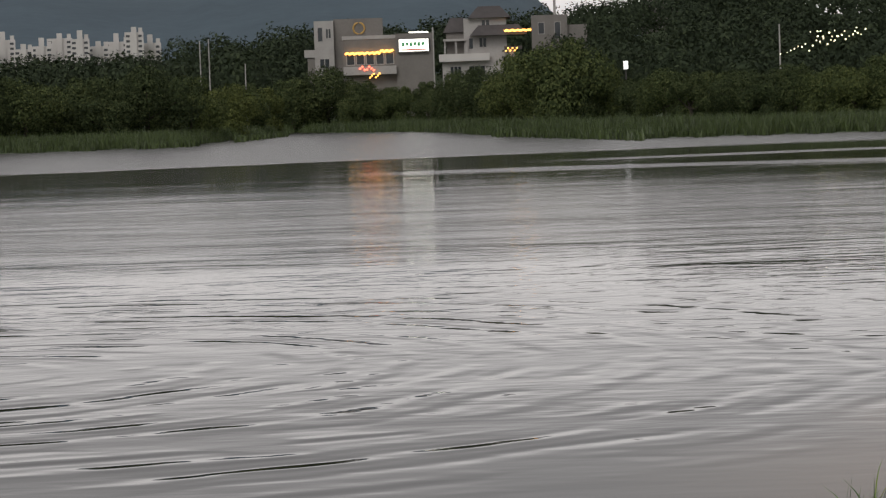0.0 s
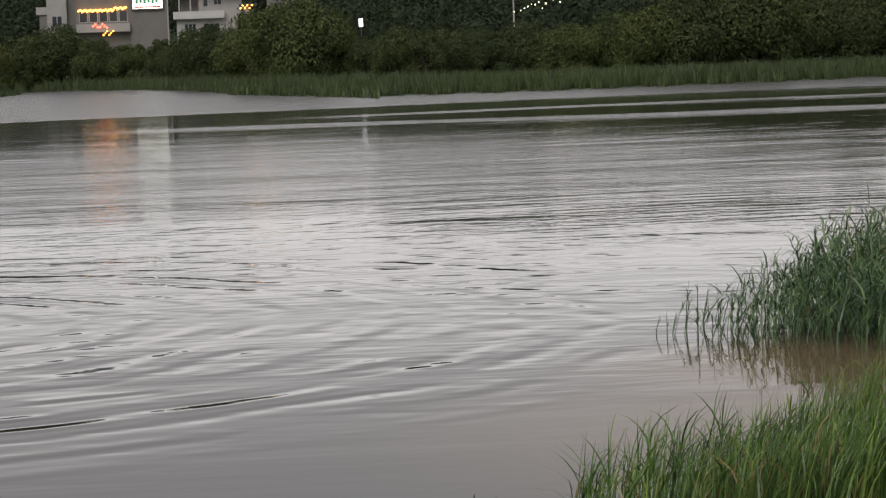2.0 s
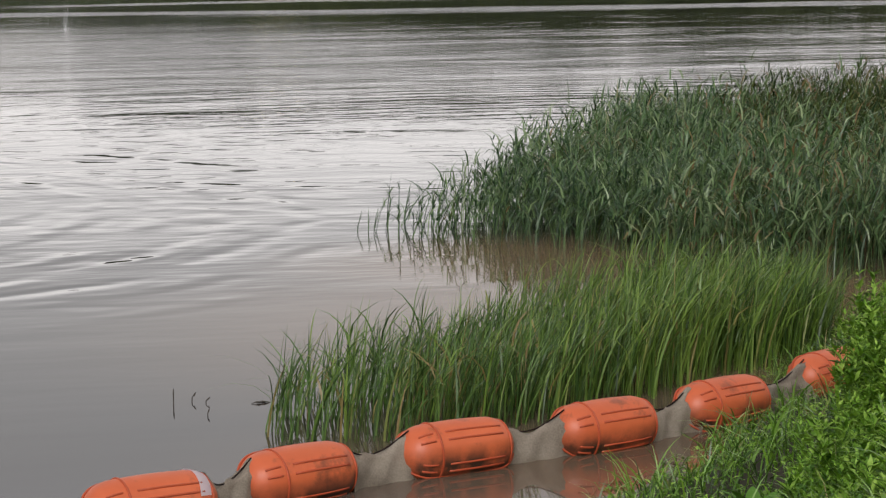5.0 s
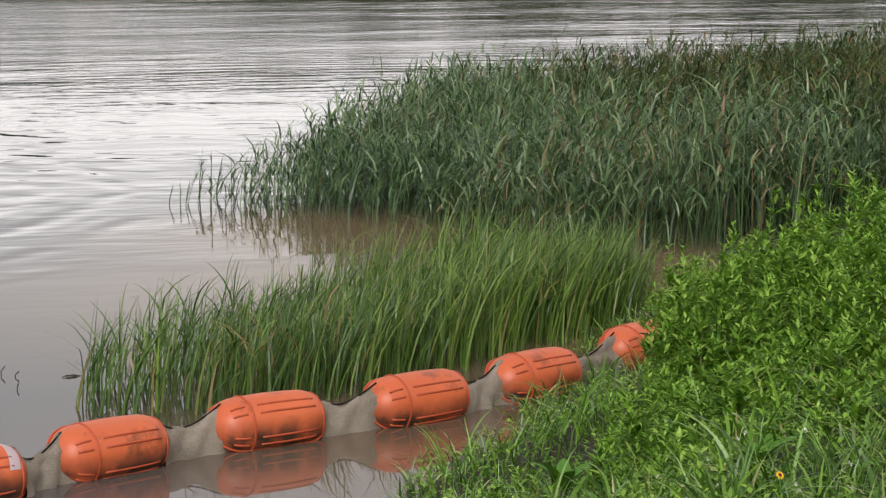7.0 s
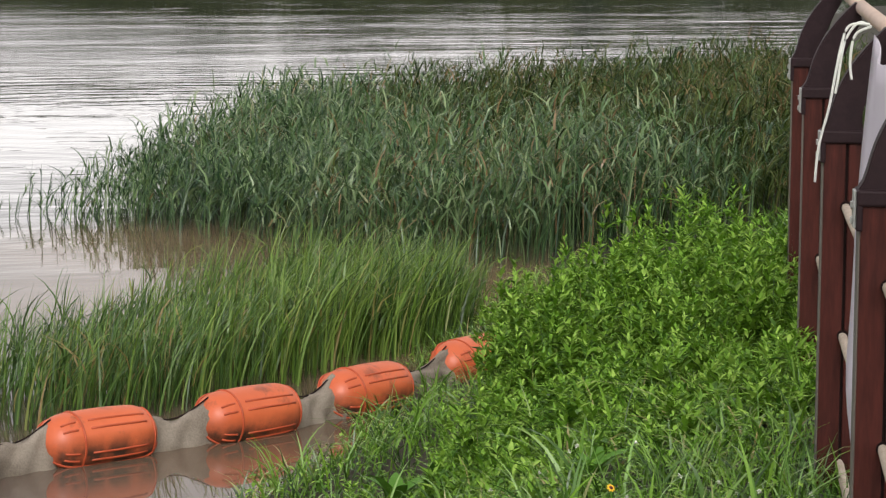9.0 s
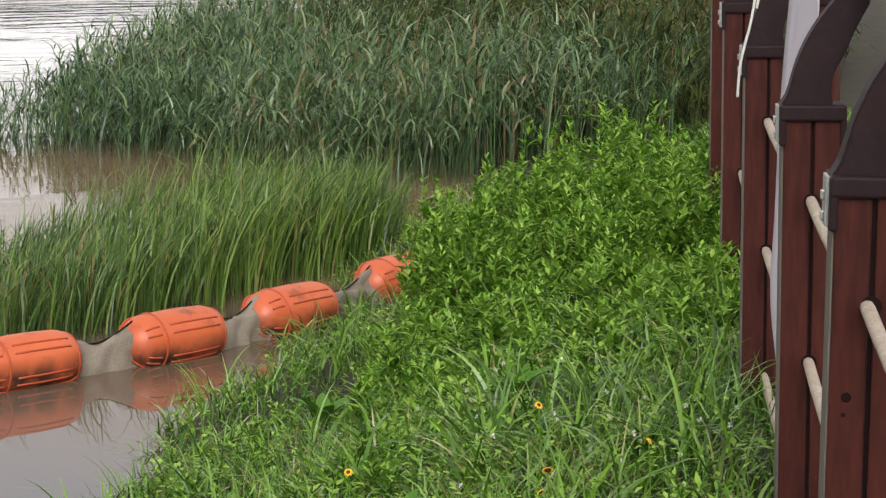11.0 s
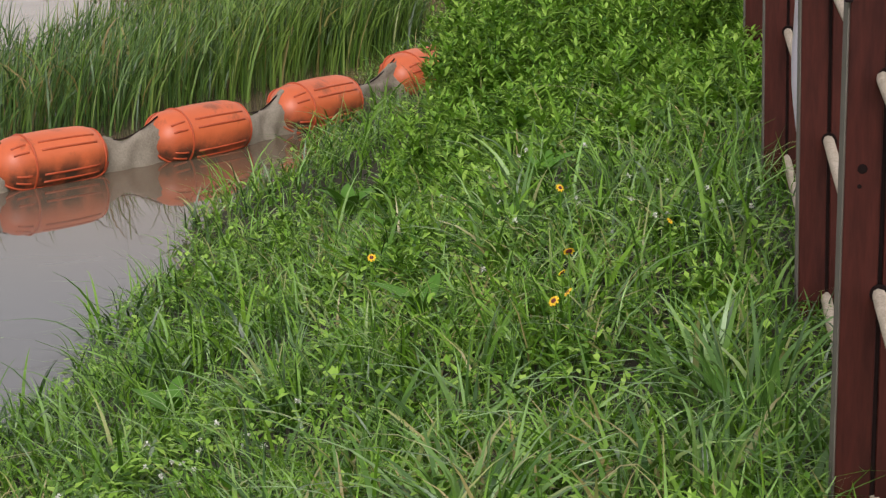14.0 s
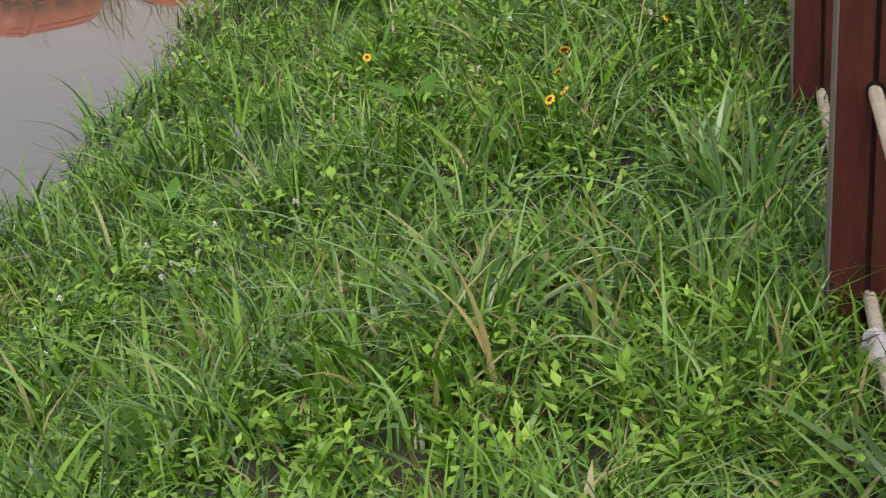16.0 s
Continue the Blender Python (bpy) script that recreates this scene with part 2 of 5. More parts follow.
def stained_plastic():
    m, nt, b = material("orange_float_plastic", 0.4)
    base = ramp(nt, grain(nt, 3.0, 4), [(0.3, (0.60, 0.12, 0.042)), (0.7, (0.74, 0.17, 0.065))])
    o = nt.nodes.new("ShaderNodeObjectInfo")
    c = nt.nodes.new("ShaderNodeTexCoord")
    shift = nt.nodes.new("ShaderNodeVectorMath")
    shift.operation = "MULTIPLY_ADD"
    nt.links.new(o.outputs["Random"], shift.inputs[0])
    shift.inputs[1].default_value = (17, 9, 5)
    nt.links.new(c.outputs["Object"], shift.inputs[2])
    n = node(nt, "ShaderNodeTexNoise", Scale=5.0, Detail=6.0, Roughness=0.65)
    nt.links.new(shift.outputs[0], n.inputs["Vector"])
    dirt = ramp(nt, n.outputs[0], [(0.57, (0, 0, 0)), (0.75, (1, 1, 1))])
    # grime where the float has lain in muddy water
    sep = nt.nodes.new("ShaderNodeSeparateXYZ")
    nt.links.new(c.outputs["Object"], sep.inputs[0])
    low = nt.nodes.new("ShaderNodeMapRange")
    nt.links.new(sep.outputs[2], low.inputs[0])
    for socket, value in zip(list(low.inputs)[1:5], (0.04, -0.045, 0.0, 1.0)):
        socket.default_value = value
    blot = ramp(nt, n.outputs[0], [(0.32, (0, 0, 0)), (0.54, (1, 1, 1))])
    grime = mix(nt, 1.0, low.outputs[0], blot, "MULTIPLY")
    worn = mix(nt, dirt, base, (0.13, 0.045, 0.025))
    nt.links.new(mix(nt, grime, worn, (0.07, 0.035, 0.022)), b.inputs["Base Color"])
    bump(nt, b, grain(nt, 60.0, 3), 0.06, 0.01)
    return m


M = dict(
    water=water_material(),
    soil=surface("wet_soil", (0.018, 0.016, 0.009), (0.05, 0.042, 0.024), 3.0, 0.95),
    orange=stained_plastic(),
    # darker orange carries the shade of recessed slots; seam and bands share it
    orange_rib_shade=surface("orange_float_rib_shade", (0.42, 0.07, 0.025), (0.55, 0.10, 0.035), 6.0, 0.5, 0.1),
    curtain=surface("curtain_fabric", (0.13, 0.10, 0.072), (0.37, 0.32, 0.26), 5.0, 0.85, 0.5, fine=120),
    brown_post=surface("red_brown_painted_board", (0.018, 0.006, 0.005), (0.112, 0.027, 0.020), 5.0, 0.5, 0.4, stretch=(1, 1, 0.14), fine=60),
    groove=surface("post_core_dark", (0.006, 0.003, 0.003), (0.016, 0.007, 0.006), 5.0, 0.8),
    worn_edge=surface("worn_grey_post_side", (0.09, 0.075, 0.06), (0.2, 0.18, 0.15), 6.0, 0.8, 0.4, stretch=(1, 1, 0.1)),
    bracket=surface("dark_brown_cast_metal", (0.014, 0.007, 0.009), (0.030, 0.016, 0.018), 8.0, 0.6, 0.15),
    steel=surface("galvanised_steel", (0.35, 0.35, 0.34), (0.6, 0.6, 0.58), 30.0, 0.4, 0.1, metal=0.8),
    rope=surface("beige_rope", (0.36, 0.29, 0.22), (0.62, 0.53, 0.44), 20.0, 0.9, 0.6, fine=160),
    rail=surface("pale_pink_wood_rail", (0.50, 0.36, 0.28), (0.68, 0.52, 0.42), 6.0, 0.6, 0.2),
    cloth=leafy("white_banner_cloth", [(0.0, (0.80, 0.76, 0.82)), (1.0, (0.84, 0.80, 0.86))], rough=0.9, gloss=0.1, through_light=0.45, tint=(1.0, 1.0, 1.0)),
    cord=surface("white_cord", (0.6, 0.62, 0.55), (0.8, 0.8, 0.76), 30.0, 0.9, 0.3),
    grass=leafy("bank_grass", [(0.0, (0.018, 0.056, 0.006)), (0.4, (0.082, 0.195, 0.0135)), (0.75, (0.185, 0.345, 0.030)), (0.90, (0.23, 0.40, 0.11)), (1.0, (0.36, 0.30, 0.13))], rough=0.36, gloss=0.6, patch=0.25, patch_scale=0.9),
    weed=leafy("weed_leaves", [(0.0, (0.040, 0.115, 0.010)), (0.45, (0.175, 0.350, 0.030)), (1.0, (0.350, 0.53, 0.095))], rough=0.5, gloss=0.3, patch=0.18, patch_scale=1.4),
    reed=leafy("reed_blades", [(0.0, (0.020, 0.052, 0.008)), (0.5, (0.064, 0.138, 0.024)), (0.90, (0.150, 0.245, 0.050)), (1.0, (0.2313, 0.1663, 0.06))], rough=0.4, gloss=0.5, patch=0.25, patch_scale=0.35),
    sedge=leafy("bluish_reed_blades", [(0.0, (0.014, 0.044, 0.017)), (0.4, (0.055, 0.115, 0.038)), (0.8, (0.135, 0.215, 0.080)), (0.95, (0.26, 0.33, 0.17)), (1.0, (0.20, 0.13, 0.06))], rough=0.36, gloss=0.5, patch=0.3, patch_scale=0.3),
    young_reed=leafy("young_reed_blades", [(0.0, (0.035, 0.075, 0.010)), (0.5, (0.110, 0.200, 0.028)), (0.92, (0.21, 0.31, 0.060)), (1.0, (0.30, 0.23, 0.09))], rough=0.4, gloss=0.4, patch=0.2, patch_scale=0.6),
    dock=leafy("dock_leaf", [(0.0, (0.060, 0.170, 0.014)), (1.0, (0.125, 0.285, 0.026))], rough=0.45, gloss=0.4, patch=0.2, patch_scale=6.0),
    tuft=leafy("coarse_grass_blades", [(0.0, (0.035, 0.095, 0.016)), (0.5, (0.105, 0.225, 0.040)), (0.9, (0.22, 0.37, 0.10)), (1.0, (0.32, 0.28, 0.13))], rough=0.30, gloss=0.7),
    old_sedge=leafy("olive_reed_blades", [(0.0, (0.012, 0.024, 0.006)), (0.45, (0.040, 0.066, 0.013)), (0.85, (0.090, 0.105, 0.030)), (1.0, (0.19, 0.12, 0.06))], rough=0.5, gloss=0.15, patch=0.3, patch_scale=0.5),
    far_reed=leafy("far_reed_blades", [(0.0, (0.030, 0.046, 0.016)), (1.0, (0.080, 0.112, 0.036))], patch=0.4, patch_scale=0.05),
    tree_leaf=leafy("willow_leaves", [(0.0, (0.034, 0.046, 0.024)), (0.6, (0.066, 0.084, 0.038)), (1.0, (0.112, 0.128, 0.056))], rough=0.9, gloss=0.08, patch=0.35, patch_scale=0.4, each=0.4),
    wood_leaf=leafy("hill_wood_leaves", [(0.0, (0.024, 0.033, 0.021)), (0.7, (0.040, 0.054, 0.032)), (1.0, (0.058, 0.074, 0.041))], rough=0.9, gloss=0.08, patch=0.3, patch_scale=0.08),
    bark=surface("bark", (0.03, 0.025, 0.02), (0.08, 0.065, 0.05), 4.0, 0.9, 0.6),
    far_ground=surface("far_meadow", (0.03, 0.05, 0.018), (0.06, 0.09, 0.03), 0.05, 0.95),
    # blue-grey of the air's haze, put into the mountain's colour
    mountain=surface("haze_tinted_mountain_woods", (0.052, 0.082, 0.105), (0.082, 0.120, 0.150), 0.006, 1.0, 0.3),
    concrete=surface("pale_render", (0.29, 0.275, 0.26), (0.40, 0.385, 0.37), 0.6, 0.85, 0.1),
    grey_wall=surface("grey_render", (0.14, 0.13, 0.12), (0.20, 0.185, 0.17), 0.6, 0.85, 0.1),
    white_wall=surface("white_apartment_wall", (0.45, 0.43, 0.41), (0.56, 0.54, 0.52), 0.05, 0.85, 0.05),
    roof=surface("dark_roof", (0.05, 0.045, 0.045), (0.09, 0.08, 0.08), 1.0, 0.8, 0.2),
)


def glowing(name, colour, strength):
    m, nt, b = material(name, 0.5)
    b.inputs["Base Color"].default_value = (*colour, 1)
    b.inputs["Emission Color"].default_value = (*colour, 1)
    b.inputs["Emission Strength"].default_value = strength
    return m


def plain(name, colour, rough=0.6, metal=0.0):
    m, nt, b = material(name, rough, metal)
    b.inputs["Base Color"].default_value = (*colour, 1)
    return m


M["glass"] = plain("dark_window_glass", (0.03, 0.035, 0.04), 0.08)
M["sign_glow"] = glowing("lit_sign_panel", (1.0, 0.97, 0.86), 3.2)
M["amber_glow"] = glowing("amber_bulbs", (1.0, 0.48, 0.10), 5.0)
M["red_glow"] = glowing("red_neon", (1.0, 0.20, 0.12), 3.0)
M["warm_glow"] = glowing("warm_white_bulbs", (1.0, 0.86, 0.55), 4.0)
M["lamp_glow"] = glowing("white_lamp", (1.0, 1.0, 0.97), 1.2)
M["sign_green"] = plain("green_sign_lettering", (0.12, 0.45, 0.20))
M["sign_red"] = plain("red_sign_lettering", (0.7, 0.12, 0.08))
M["yellow"] = plain("yellow_petals", (0.85, 0.52, 0.02))
M["maroon"] = plain("maroon_flower_centre", (0.12, 0.015, 0.01))
M["white_bloom"] = plain("white_clover_bloom", (0.75, 0.75, 0.68))
for key in ("brown_post", "bracket", "groove"):
    M[key].node_tree.nodes["Principled BSDF"].inputs["Specular IOR Level"].default_value = 0.15

# ---- ground and water ----
SHORE_AZ = [-180, -60, -14, -10, -8, -6, -4.8, -3.8, -3.2, -2.4, -0.5, 1.0, 2.8, 5.0, 9.0, 14.0, 20.0, 30.0, 60, 180]
SHORE_D = [240, 230, 226, 230, 228, 237, 274, 332, 372, 345, 310, 246, 192, 180, 178, 184, 205, 225, 230, 240]


def shore(az):
    return np.interp(az, SHORE_AZ, SHORE_D)


def edge_x(y):
    """The near water's edge: the bank lies right of it."""
    return 1.83 + 0.60 * (y - 8.0) + 0.10 * np.sin(y * 1.7) + 0.06 * np.sin(y * 4.1 + 1)


def ease(t):
    t = np.clip(t, 0, 1)
    return t * t * (3 - 2 * t)


def ground_z(x, y):
    x, y = np.asarray(x, float), np.asarray(y, float)
    d, az = np.hypot(x, y), np.degrees(np.arctan2(x, y))
    s = (x - edge_x(y)) * 0.857
    bank = np.where(s < 0, np.maximum(-0.7, s * 0.5), 0.85 * ease((s + 0.5) / 2.9) - 0.85 * ease(np.float64(0.5 / 2.9)) + 0.0)
    bank = np.where(s > 0, bank * 0.85 / (0.85 - 0.85 * ease(np.float64(0.5 / 2.9))), bank)
    bank = bank + np.where(s > 0.3, 0.03 * np.sin(x * 3.1) * np.sin(y * 2.3), 0)
    bank = np.where(bank > 0, bank * (1 - 0.85 * ease((y - 9.6) / 4.4)), bank)
    u = d - shore(az)
    far = np.where(u < 0, np.maximum(-1.5, u * 0.05), np.minimum(u, 70) * 0.014)
    hill = np.interp(az, [-13, -7, -4.5, 0, 3, 5, 8, 30], [5, 5, 8.5, 10, 12, 18, 20, 20])
    far = far + hill * ease((d - 400) / 170)
    far = far + 12 * ease((d - 800) / 600)
    ridge = np.interp(az, [-30, -14, -9, -7.5, -6.5, -5.6, -5, -3, 0, 2, 3, 6, 20], [170, 228, 218, 203, 194, 196, 208, 232, 226, 190, 120, 100, 90])
    ridge = ridge + 3 * np.sin(az * 4.7) + 2 * np.sin(az * 11.1 + 2)
    far = far + (ridge - 20) * ease((d - 2200) / 1900)
    return np.where(d < 90, bank, far)


def build_ground():
    az = np.concatenate([np.arange(-180, -20, 4), np.arange(-20, 46, 0.6), np.arange(46, 180, 4)])
    rad = np.concatenate([[0.05], np.geomspace(0.5, 40, 120), np.geomspace(42, 160, 16), np.geomspace(165, 420, 60), np.geomspace(430, 4800, 60)])
    a, r = np.meshgrid(np.radians(az), rad, indexing="ij")
    x, y = r * np.sin(a), r * np.cos(a)
    v = np.stack([x, y, ground_z(x, y)], -1).reshape(-1, 3)
    na, nr = len(az), len(rad)
    i, j = np.meshgrid(np.arange(na), np.arange(nr - 1), indexing="ij")
    k = (i + 1) % na
    f = np.stack([i * nr + j, i * nr + j + 1, k * nr + j + 1, k * nr + j], -1).reshape(-1, 4)
    dist = np.hypot(*(v[f].mean(1)[:, :2].T))
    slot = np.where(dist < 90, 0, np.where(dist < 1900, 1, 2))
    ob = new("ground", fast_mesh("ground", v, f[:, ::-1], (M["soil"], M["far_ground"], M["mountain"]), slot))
    tagged(ob, "wet brown bank soil, far meadows and wooded mountain tinted with haze", "ground", kind="structure")


def build_water():
    bm = bmesh.new()
    rings = []
    for r in (0.0, 60.0, 600.0):
        rings.append([bm.verts.new((r * math.sin(a), r * math.cos(a), 0)) for a in (2 * math.pi * k / 48 for k in range(48))] if r else [bm.verts.new((0, 0, 0))])
    for k in range(48):
        bm.faces.new((rings[0][0], rings[1][k], rings[1][(k + 1) % 48]))
        bm.faces.new((rings[1][k], rings[2][k], rings[2][(k + 1) % 48], rings[1][(k + 1) % 48]))
    bmesh.ops.recalc_face_normals(bm, faces=bm.faces)
    ob = part("water", bm, M["water"])
    if ob.data.polygons[0].normal.z < 0:
        ob.data.flip_normals()
    tagged(ob, "grey rippled lake water, muddy brown near the bank", "water", kind="structure")


build_ground()
build_water()


# ---- blades, for grass and reeds ----
def blades(base, height, width, lean, towards, segs=4, droop=0.0, start=0.9):
    """Strips that rise from base, bend towards a heading and taper to a tip."""
    n = len(base)
    height, width, lean, towards = (np.broadcast_to(np.asarray(q, float), (n,)) for q in (height, width, lean, towards))
    droop = np.broadcast_to(np.asarray(droop, float), (n,))
    face = rng.uniform(0, 2 * np.pi, n)
    ux, uy = np.cos(face), np.sin(face)
    dx, dy = np.cos(towards), np.sin(towards)
    rows = []
    for i in range(segs + 1):
        s = i / segs
        out = lean * s ** 1.8
        up = s - droop * s ** 3
        cx, cy, cz = base[:, 0] + dx * out * height, base[:, 1] + dy * out * height, base[:, 2] + up * height
        w = width * 0.5 * (min(1.0, start + s) if s < 0.3 else (1 - ((s - 0.3) / 0.7) ** 1.6) + 0.02)
        rows.append(np.stack([np.stack([cx - ux * w, cy - uy * w, cz], -1), np.stack([cx + ux * w, cy + uy * w, cz], -1)], 1))
    v = np.stack(rows, 1).reshape(-1, 3)
    at = (np.arange(n) * (segs + 1) * 2)[:, None]
    f = np.concatenate([at + np.array([[2 * i, 2 * i + 1, 2 * i + 3, 2 * i + 2]]) for i in range(segs)], 1).reshape(-1, 4)
    return v, f


def leaf_quads(centres, length, width, heading, tilt):
    """Pointed leaves of two quads folded along nothing: a kite with a bend."""
    n = len(centres)
    length, width, heading, tilt = (np.broadcast_to(np.asarray(q, float), (n,)) for q in (length, width, heading, tilt))
    d = np.stack([np.cos(heading) * np.cos(tilt), np.sin(heading) * np.cos(tilt), np.sin(tilt)], -1)
    side = np.stack([-np.sin(heading), np.cos(heading), np.zeros(n)], -1)
    up = np.cross(d, side)
    a = centres
    b = centres + d * (length * 0.45)[:, None] + side * (width * 0.5)[:, None] + up * (length * 0.06)[:, None]
    c = centres + d * length[:, None] - up * (length * 0.10)[:, None]
    e = centres + d * (length * 0.45)[:, None] - side * (width * 0.5)[:, None] + up * (length * 0.06)[:, None]
    v = np.stack([a, b, c, e], 1).reshape(-1, 3)
    return v, (np.arange(n) * 4)[:, None] + np.arange(4)[None]


def inside(px, py, poly):
    hit = np.zeros(len(px), bool)
    for (x0, y0), (x1, y1) in zip(poly, poly[1:] + poly[:1]):
        hit ^= ((y0 > py) != (y1 > py)) & (px < (x1 - x0) * (py - y0) / (y1 - y0 + 1e-9) + x0)
    return hit


def scatter(poly, count):
    xs, ys = [p[0] for p in poly], [p[1] for p in poly]
    x, y = rng.uniform(min(xs), max(xs), count), rng.uniform(min(ys), max(ys), count)
    k = inside(x, y, poly)
    return x[k], y[k]


def rooted(x, y):
    return np.stack([x, y, ground_z(x, y) - 0.02], -1)


def smooth_noise(x, y, scale, seed=0.0):
    return (np.sin(x * scale + seed) * np.sin(y * scale * 1.13 + 2.1 * seed) + 0.6 * np.sin(x * scale * 2.3 + y * scale * 1.7 + seed * 3.3)) / 1.6


def stuff(name, pieces, mats, label, category, slots=None):
    v, f = join_arrays(pieces)
    slot = None if slots is None else np.concatenate([np.full(len(p[1]), s) for p, s in zip(pieces, slots)])
    return tagged(new(name, fast_mesh(name, v, f, mats, slot)), label, category, kind="stuff")


WIND = 0.35   # the blades lean to the right, away from the water


def build_front_reeds():
    poly = [(1.75, 12.05), (2.5, 11.95), (3.3, 12.25), (4.2, 12.9), (5.2, 13.7), (5.75, 14.5), (5.5, 15.1), (4.6, 14.9), (3.6, 14.3), (2.8, 13.7), (2.0, 13.0)]
    x, y = scatter(poly, 13500)
    clump = smooth_noise(x, y, 4.5, 0.4) + 0.5 * smooth_noise(x, y, 11.0, 1.7)
    thin = rng.random(len(x)) < np.clip(0.10 + (x - 1.7) * 0.22 + 0.50 * clump, 0.03, 0.9)
    x, y, clump = x[thin], y[thin], clump[thin]
    n = len(x)
    tall = np.interp(x, [1.7, 2.4, 3.2, 3.9, 4.5, 5.2, 5.8], [0.44, 0.50, 0.53, 0.68, 0.74, 0.64, 0.52])
    front = np.interp(x, [1.75, 2.5, 3.3, 4.2, 5.2], [12.05, 11.95, 12.25, 12.9, 13.7])
    tall = tall * (1 + 0.30 * np.clip(1 - (y - front) / 0.6, 0, 1))
    h = (0.45 + 0.55 * rng.random(n) ** 0.7) * tall * (1.0 + 0.14 * smooth_noise(x, y, 2.0) + 0.10 * clump)
    base = np.stack([x, y, np.full(n, -0.08)], -1)
    lean, to = rng.uniform(0.02, 0.55, n), rng.normal(WIND, 0.6, n)
    young = rng.random(n) < np.clip((x - 2.9) / 1.6, 0.05, 0.75)
    pieces, slots = [], []
    for pick, slot in ((~young, 0), (young, 1)):
        m = int(pick.sum())
        pieces.append(blades(base[pick], h[pick] + 0.08, rng.uniform(0.006, 0.013, m), lean[pick], to[pick], 5, rng.uniform(0, 0.16, m)))
        slots.append(slot)
    # leaves that leave the stem part way up and arch over
    for slot, kind in ((0, ~young), (1, young), (0, ~young), (1, young)):
        k = (rng.random(n) < 0.45) & kind
        slots.append(slot)
        m = int(k.sum())
        q = rng.uniform(0.3, 0.75, m)
        low = base[k] + np.stack([np.cos(to[k]) * lean[k] * h[k] * q ** 1.8, np.sin(to[k]) * lean[k] * h[k] * q ** 1.8, h[k] * q], -1)
        bend = rng.uniform(0.4, 1.3, m)
        pieces.append(blades(low, rng.uniform(0.16, 0.34, m), rng.uniform(0.006, 0.012, m), bend, rng.normal(WIND, 1.5, m), 4, bend * rng.uniform(0.2, 0.6, m)))
    stuff("front_reeds", pieces, (M["reed"], M["young_reed"]), "fresh green reeds standing in shallow water", "reeds", slots)


def build_rear_reeds():
    poly = [(3.9, 21.2), (4.5, 20.1), (5.6, 19.0), (6.2, 17.2), (7.2, 16.9), (8.6, 17.2), (10.5, 18.2), (13.5, 22.0), (18.0, 31.0), (15.0, 31.0), (11.0, 28.3), (8.0, 26.3), (6.2, 24.0), (5.0, 22.5)]
    x, y = scatter(poly, 44000)
    edge = np.clip((x - 3.9) * 0.5 - 0.05 * (y - 17), 0.20, 0.8) * np.clip(0.85 + 0.6 * smooth_noise(x, y, 2.2, 3.0), 0.15, 1.2)
    k = rng.random(len(x)) < edge
    x, y = x[k], y[k]
    n = len(x)
    lumpy = 0.95 + 0.22 * smooth_noise(x, y, 0.9, 1.0) + 0.14 * smooth_noise(x, y, 2.7, 4.0)
    h = rng.uniform(0.55, 1.05, n) * lumpy * np.clip(0.28 + 0.24 * (x - 3.9), 0.27, 1.0)
    rise = ground_z(x, y)
    h = np.maximum(0.22, h - np.clip(rise, 0, 0.8) * 1.05)
    base = np.stack([x, y, np.maximum(rise, -0.1)], -1)
    lean, to = rng.uniform(0.02, 0.65, n), rng.normal(WIND, 1.1, n)
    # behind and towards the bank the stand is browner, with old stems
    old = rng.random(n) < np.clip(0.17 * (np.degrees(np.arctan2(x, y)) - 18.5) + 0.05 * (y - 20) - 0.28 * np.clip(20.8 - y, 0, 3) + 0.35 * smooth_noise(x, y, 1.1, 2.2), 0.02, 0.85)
    small = np.clip(0.4 + 0.35 * (x - 3.9), 0.4, 1)
    pieces, slots = [], []

    def add(pick, slot, *args):
        root, height, width, bend, heading, segs, droop = args
        pieces.append(blades(root[pick], height[pick], width[pick], bend[pick], heading[pick], segs, droop[pick]))
        slots.append(slot)

    wide = rng.uniform(0.007, 0.012, n)
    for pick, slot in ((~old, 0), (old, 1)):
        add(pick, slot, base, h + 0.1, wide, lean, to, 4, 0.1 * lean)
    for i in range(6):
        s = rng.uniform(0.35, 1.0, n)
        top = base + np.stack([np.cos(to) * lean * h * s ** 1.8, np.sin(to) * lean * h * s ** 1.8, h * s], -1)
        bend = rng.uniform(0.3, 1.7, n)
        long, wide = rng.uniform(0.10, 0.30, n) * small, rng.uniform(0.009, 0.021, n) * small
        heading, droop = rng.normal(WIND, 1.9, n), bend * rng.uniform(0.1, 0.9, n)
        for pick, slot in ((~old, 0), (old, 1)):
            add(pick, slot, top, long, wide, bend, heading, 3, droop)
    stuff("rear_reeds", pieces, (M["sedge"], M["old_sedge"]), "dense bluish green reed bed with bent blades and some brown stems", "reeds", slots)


STAND = [(-0.6, 3.0), (0.5, 6.2), (1.7, 8.1), (2.7, 9.8), (4.0, 11.9), (5.5, 14.5), (6.8, 16.5), (8.2, 16.4), (6.6, 12.0), (5.4, 9.4), (3.9, 6.0), (2.75, 3.4), (2.3, 2.8), (1.2, 2.6)]


def fence_strip(x, y):
    """The trodden strip along the rope fence, where the grass stays short."""
    beside = (x - 2.23) * 0.8995 - (y - 3.60) * 0.437
    return (beside > -0.07) & (beside < 0.25) & (y < 7.0)


